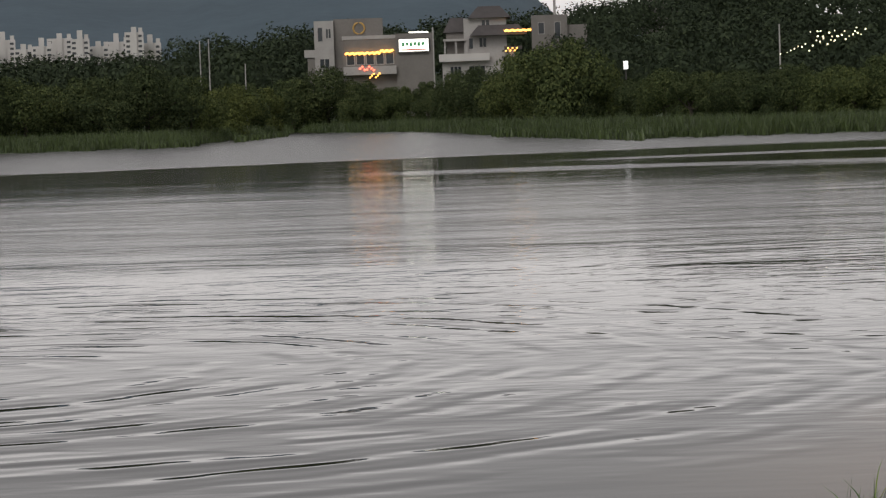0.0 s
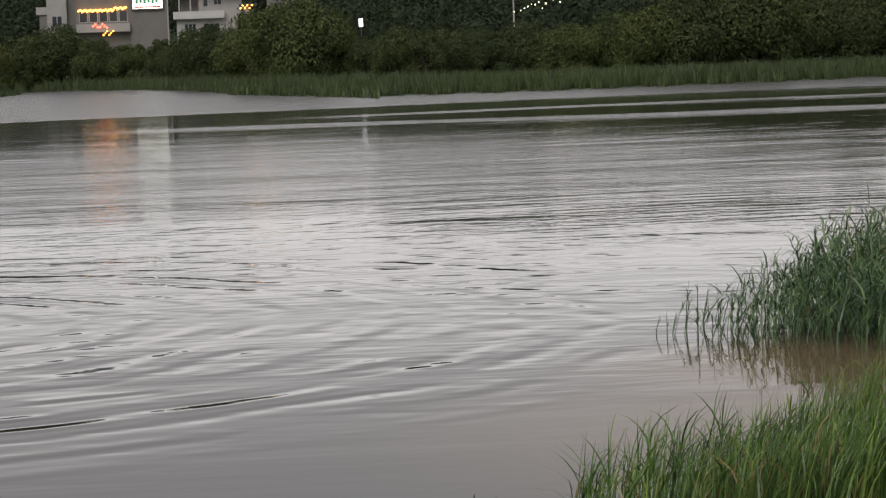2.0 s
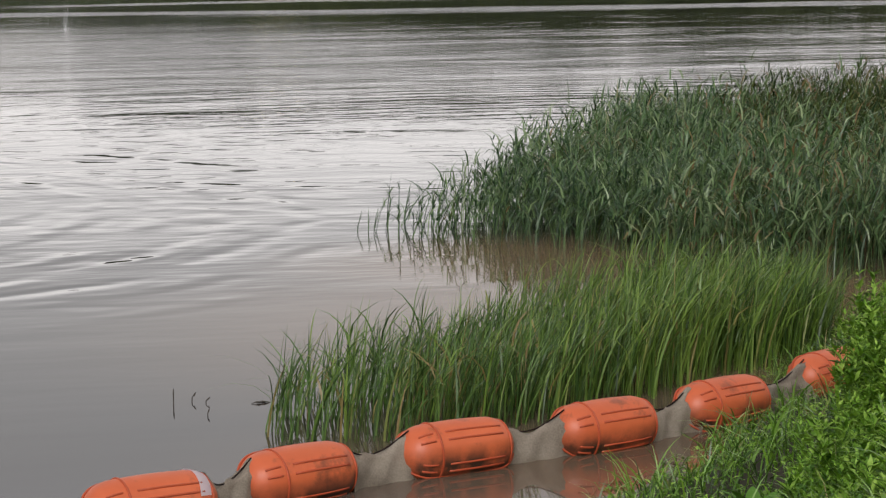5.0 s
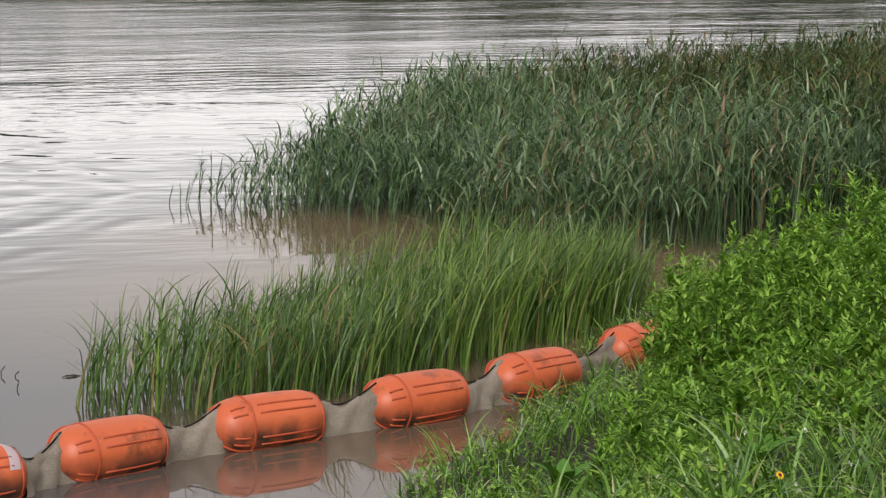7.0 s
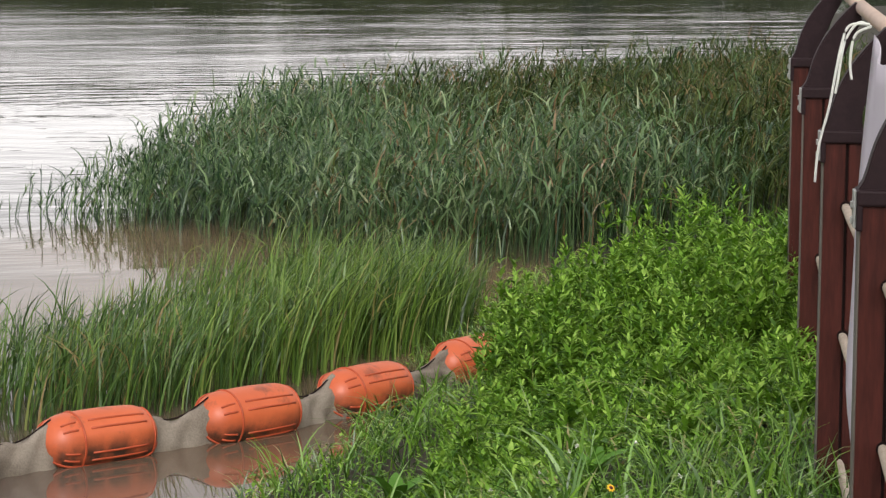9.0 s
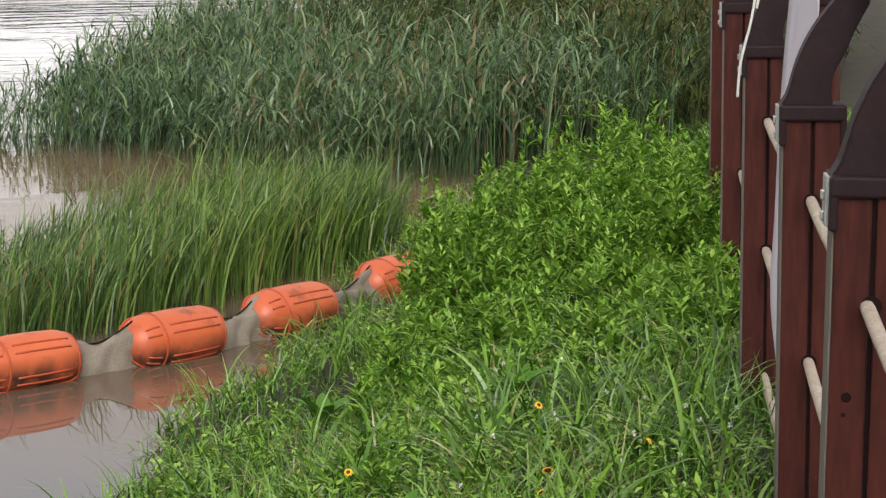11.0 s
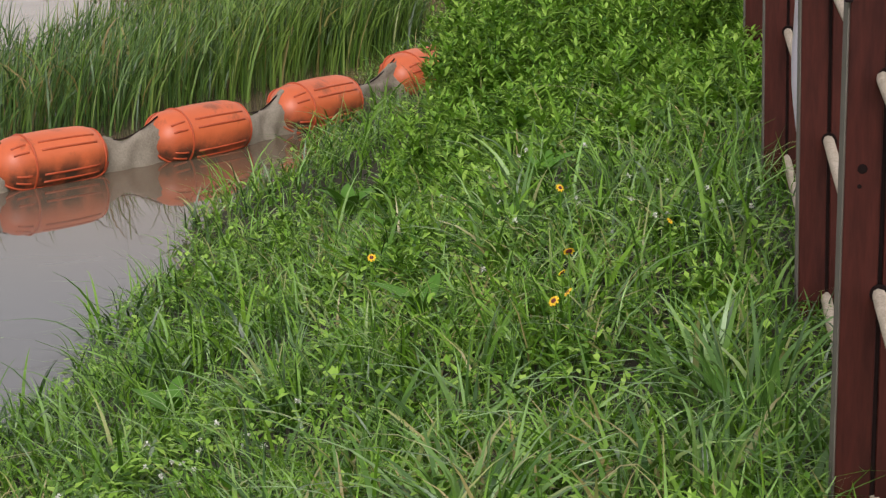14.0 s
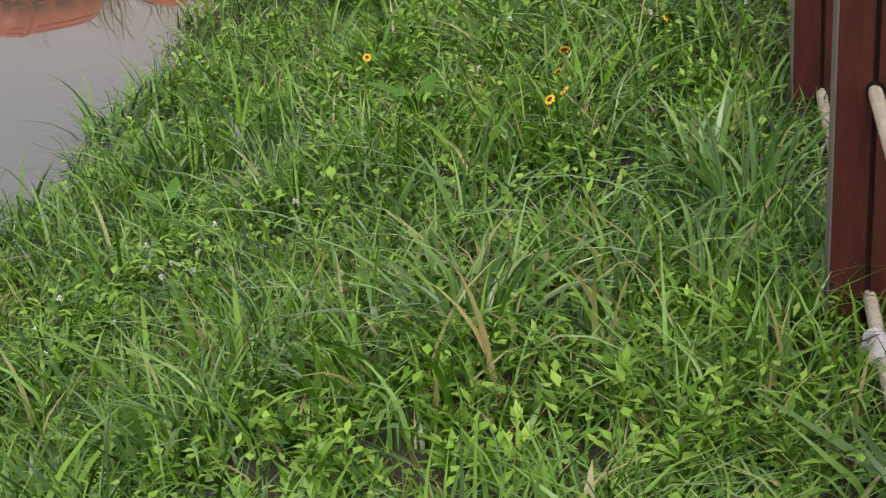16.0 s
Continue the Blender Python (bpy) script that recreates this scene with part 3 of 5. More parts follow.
def build_bank_grass():
    def place(count):
        x, y = scatter(STAND, count)
        d = np.hypot(x, y)
        k = (x > edge_x(y) - 0.12) & (rng.random(len(x)) < np.clip(1.5 - d / 9, 0.22, 1))
        return x[k], y[k]
    x, y = place(225000)
    n = len(x)
    tuft = smooth_noise(x, y, 3.1, 0.7) + 0.5 * smooth_noise(x, y, 8.0, 2.7)
    h = (rng.uniform(0.05, 0.19, n) * np.clip(1.0 + 0.75 * tuft, 0.25, 2.2) + 0.02) * np.where(fence_strip(x, y), 0.8, 1)
    lean = rng.uniform(0.2, 1.3, n)
    lawn = blades(rooted(x, y), h, rng.uniform(0.004, 0.010, n), lean, rng.uniform(0, 6.28, n), 3, 0.35 * lean)
    # tufts of long wide blades
    cx, cy = place(4200)
    m = 13
    k = (smooth_noise(cx, cy, 2.1, 5.0) + 0.4 * rng.normal(size=len(cx)) > -0.1) & ~fence_strip(cx, cy) & ((rng.random(len(cx)) < 0.45) | ((cx - 2.23) * 0.8995 - (cy - 3.60) * 0.437 < -1.0) | (cy < 4.6))
    cx, cy = cx[k], cy[k]
    bx = np.repeat(cx, m) + rng.normal(0, 0.05, len(cx) * m)
    by = np.repeat(cy, m) + rng.normal(0, 0.05, len(cx) * m)
    n = len(bx)
    lean = rng.uniform(0.25, 1.4, n)
    size = np.repeat(rng.uniform(0.55, 1.15, len(cx)), m)
    long = blades(rooted(bx, by), rng.uniform(0.16, 0.36, n) * size, rng.uniform(0.007, 0.015, n), lean, rng.uniform(0, 6.28, n), 6, 0.45 * lean)
    # small broad leaves between
    x, y = place(190000)
    k = smooth_noise(x, y, 1.9, 4.0) + 0.35 * rng.normal(size=len(x)) > -0.15
    x, y = x[k], y[k]
    n = len(x)
    c = rooted(x, y)
    c[:, 2] += rng.uniform(0.02, 0.13, n) * np.where(fence_strip(x, y), 0.5, 1)
    herbs = leaf_quads(c, rng.uniform(0.018, 0.046, n), rng.uniform(0.010, 0.022, n), rng.uniform(0, 6.28, n), rng.uniform(-0.3, 0.7, n))
    # coarse turf over the rest of the bank, behind the fence and round the camera
    x, y = scatter([(-7.0, -5.0), (-3.0, 0.5), (0.0, 4.5), (2.3, 3.6), (9.5, 18.5), (12.5, 18.5), (8.0, 6.0), (6.5, -5.0)], 150000)
    beside = (x - 2.23) * 0.8995 - (y - 3.60) * 0.437
    k = ((beside > 0.3) | (y < 2.9)) & (x > edge_x(y) + 0.05)
    x, y = x[k], y[k]
    n = len(x)
    turf = blades(rooted(x, y), rng.uniform(0.07, 0.19, n), rng.uniform(0.018, 0.042, n), rng.uniform(0.5, 1.6, n), rng.uniform(0, 6.28, n), 2)
    stuff("bank_grass", [lawn, long, herbs, turf], (M["grass"], M["weed"]), "lush wet green grass with small broad leaves on the bank", "grass", (0, 0, 1, 0))


def build_bank_weeds():
    """Tall leafy weeds: upright stems with whorls of narrow leaves."""
    poly = [(4.60, 11.15), (3.70, 9.4), (3.0, 8.2), (3.2, 7.3), (3.9, 7.0), (4.85, 8.5), (5.3, 9.6), (5.45, 10.6), (5.7, 12.2), (5.22, 12.3)]
    x, y = scatter(poly, 4300)
    k = (rng.random(len(x)) < np.clip((y - 6.6) / 1.8, 0.15, 1)) & (smooth_noise(x, y, 5.2, 1.3) + 0.3 * rng.normal(size=len(x)) > -0.42)
    x, y = x[k], y[k]
    edge = [(1.2, 7.0), (1.9, 8.3), (2.6, 9.5), (2.95, 9.4), (2.3, 8.3), (1.6, 6.9)]
    ex, ey = scatter(edge, 260)
    x, y = np.concatenate([x, ex]), np.concatenate([y, ey])
    k = x > edge_x(y) + 0.05
    x, y = x[k], y[k]
    lx, ly = scatter(STAND, 6200)
    k = ((lx - 2.23) * 0.8995 - (ly - 3.60) * 0.437 < -0.15) & (lx > edge_x(ly) + 0.05) & (ly < 9.0) & (smooth_noise(lx, ly, 2.6, 6.0) + 0.5 * rng.normal(size=len(lx)) + 0.6 * ((lx - 2.23) * 0.8995 - (ly - 3.60) * 0.437 > -1.15) > 0.35)
    on_edge = inside(x, y, edge)
    short = np.concatenate([np.where(on_edge, 0.55, 1.0), np.full(int(k.sum()), 0.75)])
    x, y = np.concatenate([x, lx[k]]), np.concatenate([y, ly[k]])
    n = len(x)
    h = short * rng.uniform(0.22, 0.60, n) * (0.9 + 0.32 * smooth_noise(x, y, 2.3, 2.0) + 0.16 * smooth_noise(x, y, 6.0, 5.0)) * np.clip((y - 6.4) / 3.4, 0.35, 1.0) * np.clip((x - edge_x(y)) * 0.6 + 0.25, 0.3, 1)
    lean, to = rng.uniform(0.0, 0.35, n), rng.uniform(0, 6.28, n)
    roots = rooted(x, y)
    pieces, slots = [blades(roots, h, 0.006, lean, to, 3)], [1]
    # side shoots, each with leaves set round it
    shoots = 5
    per = 13
    s = rng.uniform(0.32, 1.0, (n, shoots))
    sx = roots[:, 0, None] + np.cos(to)[:, None] * (lean * h)[:, None] * s ** 1.8 + rng.normal(0, 0.026, (n, shoots))
    sy = roots[:, 1, None] + np.sin(to)[:, None] * (lean * h)[:, None] * s ** 1.8 + rng.normal(0, 0.026, (n, shoots))
    sz = roots[:, 2, None] + h[:, None] * s
    q = rng.uniform(-0.07, 0.03, (n, shoots, per))
    c = np.stack([np.repeat(sx[..., None], per, 2), np.repeat(sy[..., None], per, 2), sz[..., None] + q], -1).reshape(-1, 3)
    m = len(c)
    size = (0.040 - 0.40 * q.reshape(-1)) * rng.uniform(0.6, 1.25, m)
    pieces.append(leaf_quads(c, size, size * 0.34, rng.uniform(0, 6.28, m), rng.uniform(0.1, 1.15, m)))
    slots.append(0)
    stuff("bank_weeds", pieces, (M["weed"], M["grass"]), "bright green leafy weeds growing thick on the bank", "weeds", slots)


def build_broad_leaves():
    """Dock plants: rosettes of long broad leaves, each leaf with a bent midrib."""
    for x, y, count, size in ((3.05, 8.55, 7, 0.17), (2.25, 5.75, 6, 0.13), (1.75, 6.35, 6, 0.12), (2.75, 7.3, 6, 0.14), (3.55, 8.9, 6, 0.15), (1.95, 7.35, 5, 0.14), (3.1, 6.9, 6, 0.12)):
        thing = new("dock_plant")
        for k in range(count):
            a = 2 * math.pi * k / count + rng.uniform(-0.4, 0.4)
            rise, long = rng.uniform(0.7, 1.25), size * rng.uniform(0.7, 1.2)
            bm = bmesh.new()
            rows = []
            for i in range(7):
                q = i / 6
                out, up = long * q * math.cos(rise) + 0.25 * long * q * q, 0.05 + long * q * math.sin(rise) - 0.22 * long * q * q
                w = long * 0.16 * math.sin(math.pi * min(1.0, 0.08 + 0.92 * q)) ** 0.8 + 0.002
                c = Vector((math.cos(a) * out, math.sin(a) * out, up))
                side = Vector((-math.sin(a), math.cos(a), 0)) * w
                lift = Vector((0, 0, w * 0.35))
                rows.append([bm.verts.new(c - side + lift), bm.verts.new(c), bm.verts.new(c + side + lift)])
            for p, q in zip(rows, rows[1:]):
                for j in range(2):
                    bm.faces.new((p[j], p[j + 1], q[j + 1], q[j]))
            part("leaf", bm, M["dock"], thing, smooth=True)
        thing.matrix_basis = pose(x, y, float(ground_z(x, y)) - 0.01)
        tagged(thing, "dock plant with broad fresh green leaves in the grass", "plant", "dock plants on the bank")


def build_tufts():
    """Coarse tufts of long arching blue-green blades beside the fence and on the slope."""
    pieces = []
    for x, y, count, tall in ((2.30, 4.12, 70, 0.36), (2.42, 4.55, 45, 0.32), (1.66, 4.02, 80, 0.30), (1.45, 4.45, 55, 0.27), (1.95, 4.75, 50, 0.28), (2.05, 3.85, 45, 0.26), (1.15, 4.15, 50, 0.26), (2.75, 6.3, 40, 0.30), (1.9, 5.9, 45, 0.28)):
        bx, by = rng.normal(x, 0.055, count), rng.normal(y, 0.055, count)
        lean = rng.uniform(0.15, 1.35, count)
        pieces.append(blades(rooted(bx, by), rng.uniform(0.55, 1.1, count) * tall, rng.uniform(0.007, 0.015, count), lean, np.arctan2(by - y, bx - x) + rng.normal(0, 0.6, count), 7, 0.42 * lean))
    stuff("coarse_grass", pieces, (M["tuft"],), "coarse tufts of long arching blue-green grass blades", "grass")


build_front_reeds()
build_rear_reeds()
build_bank_grass()
build_bank_weeds()
build_broad_leaves()
build_tufts()


# ---- the row of orange floats with its curtain ----
FLOATS = [(1.06, 10.42, 20), (1.755, 10.86, 27), (2.555, 11.25, 19), (3.365, 11.57, 24), (4.105, 11.99, 29), (4.94, 12.66, 36)]
FL, FR = 0.61, 0.14


def float_profile(s):
    """Radius along the float, s from -1 to 1."""
    a = abs(s)
    return FR * (1.0 - 0.03 * (a / 0.48) ** 2 if a < 0.48 else 0.97 * max(0.0, 1 - ((a - 0.48) / 0.52) ** 2.3) ** 0.5)


def build_float():
    thing = new("float")
    bm = bmesh.new()
    ss = np.concatenate([-np.cos(np.linspace(0, np.pi, 41))])
    tube(bm, [(s * FL / 2, 0, 0) for s in ss], [max(0.004, float_profile(s)) for s in ss], 40)
    part("shell", bm, M["orange"], thing, smooth=True)
    # moulding seam that runs round the float lengthwise
    bm = bmesh.new()
    tilt = radians(50)
    pts = []
    for k in range(73):
        a = 2 * math.pi * k / 72
        s = math.cos(a)
        r = float_profile(s) + 0.004
        sg = 1 if math.sin(a) >= 0 else -1
        pts.append((s * (FL / 2 + 0.003), sg * r * math.cos(tilt), sg * r * math.sin(tilt)))
    tube(bm, pts, 0.0055, 6, caps=False)
    part("seam", bm, M["orange_rib_shade"], thing, "darker moulding seam", smooth=True)
    # pairs of long ribs and short end ribs; their darker orange mimics shaded slots
    for ang in (152, 134, 28, 46, 200, 216):
        for x0, x1 in ((-0.10, 0.20), (-0.235, -0.165)):
            a = radians(ang)
            bm = bmesh.new()
            pts = [(x0 + (x1 - x0) * q / 6, float_profile(2 * (x0 + (x1 - x0) * q / 6) / FL) * math.cos(a), float_profile(2 * (x0 + (x1 - x0) * q / 6) / FL) * math.sin(a)) for q in range(7)]
            tube(bm, pts, 0.0058, 6)
            part("rib", bm, M["orange_rib_shade"], thing, smooth=True)
    for x in (-0.14, 0.245):
        bm = bmesh.new()
        r = float_profile(2 * x / FL)
        tube(bm, [(x, (r + 0.001) * math.cos(q * math.pi / 20), (r + 0.001) * math.sin(q * math.pi / 20)) for q in range(41)], 0.006, 6, caps=False)
        part("band", bm, M["orange_rib_shade"], thing, smooth=True)
    return tagged(thing, "orange plastic barrel float with moulded ribs, half afloat", "float", "floats of the curtain")


def float_pose(i):
    x, y, a = FLOATS[i]
    return pose(x, y, 0.095, 0, 0, 0) @ pose(0, 0, 0, 0, 0, a) @ pose(0, 0, 0, (0, 8, -6, 4, -3, 5)[i])


first_float = build_float()
first_float.matrix_basis = float_pose(0)
for i in range(1, len(FLOATS)):
    copy_thing(first_float, float_pose(i))


def build_curtain():
    thing = new("silt_curtain")
    for i in range(len(FLOATS) - 1):
        p, q = float_pose(i), float_pose(i + 1)
        a, b = p @ Vector((FL * 0.40, 0, 0)), q @ Vector((-FL * 0.40, 0, 0))
        along = (b - a).normalized()
        side = Vector((along.y, -along.x, 0))
        bm = bmesh.new()
        cols = []
        for u in range(15):
            s = u / 14
            mid = 1 - (2 * s - 1) ** 2
            c = a.lerp(b, s)
            c.z = 0.0
            top = 0.205 - 0.075 * mid * (1.35 - 0.7 * s)
            half = 0.060 - 0.015 * mid
            col = []
            for k in range(15):
                ang = math.pi * k / 14
                fold = 0.020 * math.sin(5 * ang + 13 * s + 2 * i) * math.sin(ang) + 0.012 * math.sin(6 * ang + 9 * s + i) + 0.010 * math.sin(15 * s - 4 * ang + 2 * i) + 0.006 * math.sin(31 * s + 7 * ang)
                wide = half * (1 + 0.25 * (1 - math.sin(ang)))
                col.append(bm.verts.new(c + side * (math.cos(ang) * wide + fold * math.cos(ang)) + Vector((0, 0, -0.05 + (top + 0.05 + fold * 0.5) * math.sin(ang) ** 0.75))))
            cols.append(col)
        for c0, c1 in zip(cols, cols[1:]):
            for k in range(14):
                bm.faces.new((c0[k], c0[k + 1], c1[k + 1], c1[k]))
        bmesh.ops.recalc_face_normals(bm, faces=bm.faces)
        part("fabric", bm, M["curtain"], thing, smooth=True)
        bm = bmesh.new()
        pts = []
        for u in range(15):
            s = u / 14
            mid = 1 - (2 * s - 1) ** 2
            c = a.lerp(b, s)
            c.z = 0.211 - 0.075 * mid * (1.35 - 0.7 * s)
            pts.append(c)
        tube(bm, pts, 0.004, 6)
        part("top_rope", bm, M["groove"], thing, "dark thin rope")
    tagged(thing, "muddy grey fabric curtain gathered between the floats", "silt curtain")


build_curtain()


# ---- the fence ----
FENCE_DIR = Vector((0.437, 0.8995, 0))
FENCE_RIGHT = Vector((0.8995, -0.437, 0))
FENCE_ANGLE = math.degrees(math.atan2(FENCE_DIR.y, FENCE_DIR.x)) - 90
FENCE_AT = Vector((2.23, 3.60, 0))
STEP = 1.53
POST_W, POST_D = 0.130, 0.085
# the posts stand a little out of line and not all equally deep
POST_K = [-1, 0, 1, 2, 3, 4]
POST_ACROSS = [-0.02, 0.010, 0.046, 0.050, 0.067, 0.095]
POST_LIFT = [0.0, 0.0, -0.035, -0.018, 0.012, 0.04]


def fence_pose(k, z=0.0):
    p = FENCE_AT + FENCE_DIR * STEP * k + FENCE_RIGHT * float(np.interp(k, POST_K, POST_ACROSS))
    return pose(p.x, p.y, z + float(np.interp(k, POST_K, POST_LIFT)), 0, 0, FENCE_ANGLE)


def build_post():
    """Local axes: x across the fence, y along it, z up; the top of the boards is at 1.86."""
    thing = new("fence_post")
    w, d = POST_W / 2, POST_D / 2
    for x0, x1 in ((-w, -0.004), (0.004, w)):
        bm = bmesh.new()
        box(bm, x0, x1, -d, d, 0.70, 1.86, bevel=0.003)
        part("board", bm, M["brown_post"], thing)
    bm = bmesh.new()
    box(bm, -0.0055, 0.0055, -d + 0.008, d - 0.008, 0.70, 1.858)
    part("core", bm, M["groove"], thing)
    bm = bmesh.new()
    box(bm, -w - 0.003, -w + 0.001, -d + 0.006, d + 0.004, 0.70, 1.80)
    part("worn_side", bm, M["worn_edge"], thing, "weathered grey side strip")
    # cap with turned-down rims
    bm = bmesh.new()
    box(bm, -w - 0.010, w + 0.010, -d - 0.012, d + 0.012, 1.835, 1.872, bevel=0.006)
    box(bm, -w - 0.010, -w + 0.004, -d - 0.010, d + 0.010, 1.78, 1.84, bevel=0.003)
    box(bm, w - 0.004, w + 0.010, -d - 0.010, d + 0.010, 1.78, 1.84, bevel=0.003)
    part("cap", bm, M["bracket"], thing)
    bm = bmesh.new()
    box(bm, -w - 0.015, -w - 0.009, -0.03, 0.03, 1.785, 1.868)
    for z in (1.80, 1.835):
        box(bm, -w - 0.021, -w - 0.014, -0.008, 0.008, z - 0.008, z + 0.008, bevel=0.002)
    part("screw_plate", bm, M["steel"], thing, "galvanised plate with screws")
    # curved bracket that carries the rail
    bm = bmesh.new()
    outer, inner = [], []
    for k in range(17):
        s = k / 16
        ox = -w + 0.013 + 0.157 * s ** 1.9 - 0.022 * math.exp(-s / 0.06)
        oz = 1.866 + 0.30 * s ** 0.9
        ix = 0.047 - 0.012 * math.sin(math.pi * min(1.0, s * 2)) + 0.078 * s ** 1.8
        iz = 1.866 + 0.235 * s
        outer.append((ox, oz))
        inner.append((ix, iz))
    rows = []
    for (ox, oz), (ix, iz) in zip(outer, inner):
        rows.append([bm.verts.new((ox, -d * 0.8, oz)), bm.verts.new((ix, -d * 0.8, iz)), bm.verts.new((ix, d * 0.8, iz)), bm.verts.new((ox, d * 0.8, oz))])
    for a, b in zip(rows, rows[1:]):
        for k in range(4):
            bm.faces.new((a[k], a[(k + 1) % 4], b[(k + 1) % 4], b[k]))
    bm.faces.new(rows[0][::-1])
    bm.faces.new(rows[-1])
    bmesh.ops.recalc_face_normals(bm, faces=bm.faces)
    bmesh.ops.bevel(bm, geom=[e for e in bm.edges if len(e.link_faces) == 2 and e.calc_face_angle() > 0.8], offset=0.004, segments=2, affect="EDGES")
    part("rail_bracket", bm, M["bracket"], thing)
    for z in (0.90, 1.285, 1.655):
        bm = bmesh.new()
        tube(bm, [(0.0, -d - 0.003, z), (0.0, -d + 0.002, z)], 0.0175, 16)
        part("rope_hole", bm, M["groove"], thing, "dark round hole")
    return tagged(thing, "red-brown boarded fence post with a curved dark metal top", "fence post", "posts of the rope fence")


first_post = build_post()
# the post nearest the path leans a little to the landward side
first_post.matrix_basis = fence_pose(0) @ pose(0, 0, 1.3, 0, 0.9, 0) @ pose(0, 0, -1.3)
for k in (-1, 1, 2, 3, 4):
    copy_thing(first_post, fence_pose(k))


def fence_point(k, z, across=0.0):
    p = FENCE_AT + FENCE_DIR * STEP * k + FENCE_RIGHT * (across + float(np.interp(k, POST_K, POST_ACROSS)))
    return Vector((p.x, p.y, z + float(np.interp(k, POST_K, POST_LIFT))))


def twisted_rope(bm, a, b, radius, sag, turns):
    """Three strands wound round one another."""
    n = max(12, int(turns * 6))
    for strand in range(3):
        pts = []
        for i in range(n + 1):
            s = i / n
            c = a.lerp(b, s) + Vector((0, 0, -sag * 4 * s * (1 - s)))
            ang = 2 * math.pi * (turns * s + strand / 3)
            pts.append(c + radius * 0.46 * (math.cos(ang) * FENCE_RIGHT + math.sin(ang) * Vector((0, 0, 1))))
        tube(bm, pts, radius * 0.58, 5)


for z in (0.915, 1.285, 1.655):
    rope = new("fence_rope")
    for k in (-1, 0, 1, 2, 3):
        bm = bmesh.new()
        twisted_rope(bm, fence_point(k, z), fence_point(k + 1, z), 0.0135, 0.015, 32)
        part("rope_span", bm, M["rope"], rope, smooth=True)
    tagged(rope, "thick beige twisted rope threaded through the fence posts", "rope", "ropes of the fence")
for k in (-1, 0, 1, 2, 3):
    bm = bmesh.new()
    tube(bm, [fence_point(k + s, 2.145, 0.125) for s in (-0.02, 0.25, 0.5, 0.75, 1.02)], 0.024, 16)
    tagged(part("handrail", bm, M["rail"], smooth=True), "pale pinkish round wooden handrail on the fence brackets", "handrail", "handrails of the fence")
opposite = copy_thing(first_post, pose(4.86, 8.12, 0.0, 0, 0, FENCE_ANGLE - 20))
tagged(opposite, "red-brown boarded post standing behind the rope fence")


# ---- the far bank: reeds, trees, woods ----
def build_far_reeds():
    n = 72000
    az = np.where(rng.random(n) < 0.85, rng.uniform(-12, 19, n), rng.uniform(19, 32, n))
    depth = rng.random(n) ** 1.3
    d = shore(az) + depth * np.interp(az, [-14, -5, -2, 3, 8, 26], [26, 30, 40, 34, 16, 22]) + 2.5 * np.sin(az * 5) + 1.5 * np.sin(az * 17)
    x, y = d * np.sin(np.radians(az)), d * np.cos(np.radians(az))
    h = rng.uniform(0.8, 1.45, n) * np.clip(0.4 + depth * 3, 0.4, 1.0)
    base = np.stack([x, y, np.maximum(ground_z(x, y), -0.1)], -1)
    # low tongues of reed that stand in the water
    pieces = [blades(base, h, rng.uniform(0.04, 0.09, n), rng.uniform(0.05, 0.4, n), rng.uniform(0, 6.28, n), 2)]
    for a0, a1, d0, d1, thick, count in ((1.2, 4.6, 232, 176, 3.5, 3000), (-4.6, -3.4, 262, 318, 4.0, 900), (-6.8, -5.4, 228, 236, 2.0, 700)):
        s = rng.random(count)
        a = a0 + (a1 - a0) * s
        d = d0 + (d1 - d0) * s + rng.normal(0, thick, count)
        x, y = d * np.sin(np.radians(a)), d * np.cos(np.radians(a))
        pieces.append(blades(np.stack([x, y, np.full(count, -0.1)], -1), rng.uniform(0.4, 0.9, count), rng.uniform(0.1, 0.25, count), 0.2, rng.uniform(0, 6.28, count), 2))
    stuff("far_reeds", pieces, (M["far_reed"],), "dull green reed belt along the far shore", "reeds")


def spray_quads(centres, outward, size):
    """Leaf sprays that lie roughly along the surface of a crown, each turned its own way."""
    n = len(centres)
    out = outward + rng.normal(0, 0.38, (n, 3))
    out /= np.linalg.norm(out, axis=1)[:, None]
    any_way = rng.normal(size=(n, 3)) + np.array([0, 0, -0.8])
    a = np.cross(out, any_way)
    a /= np.linalg.norm(a, axis=1)[:, None] + 1e-9
    b = np.cross(out, a)
    w, l = (0.30 * size)[:, None], (0.55 * size)[:, None]
    v = np.stack([centres - b * l, centres + a * w + out * w * 0.15, centres + b * l, centres - a * w + out * w * 0.15], 1).reshape(-1, 3)
    return v, (np.arange(n) * 4)[:, None] + np.arange(4)[None]


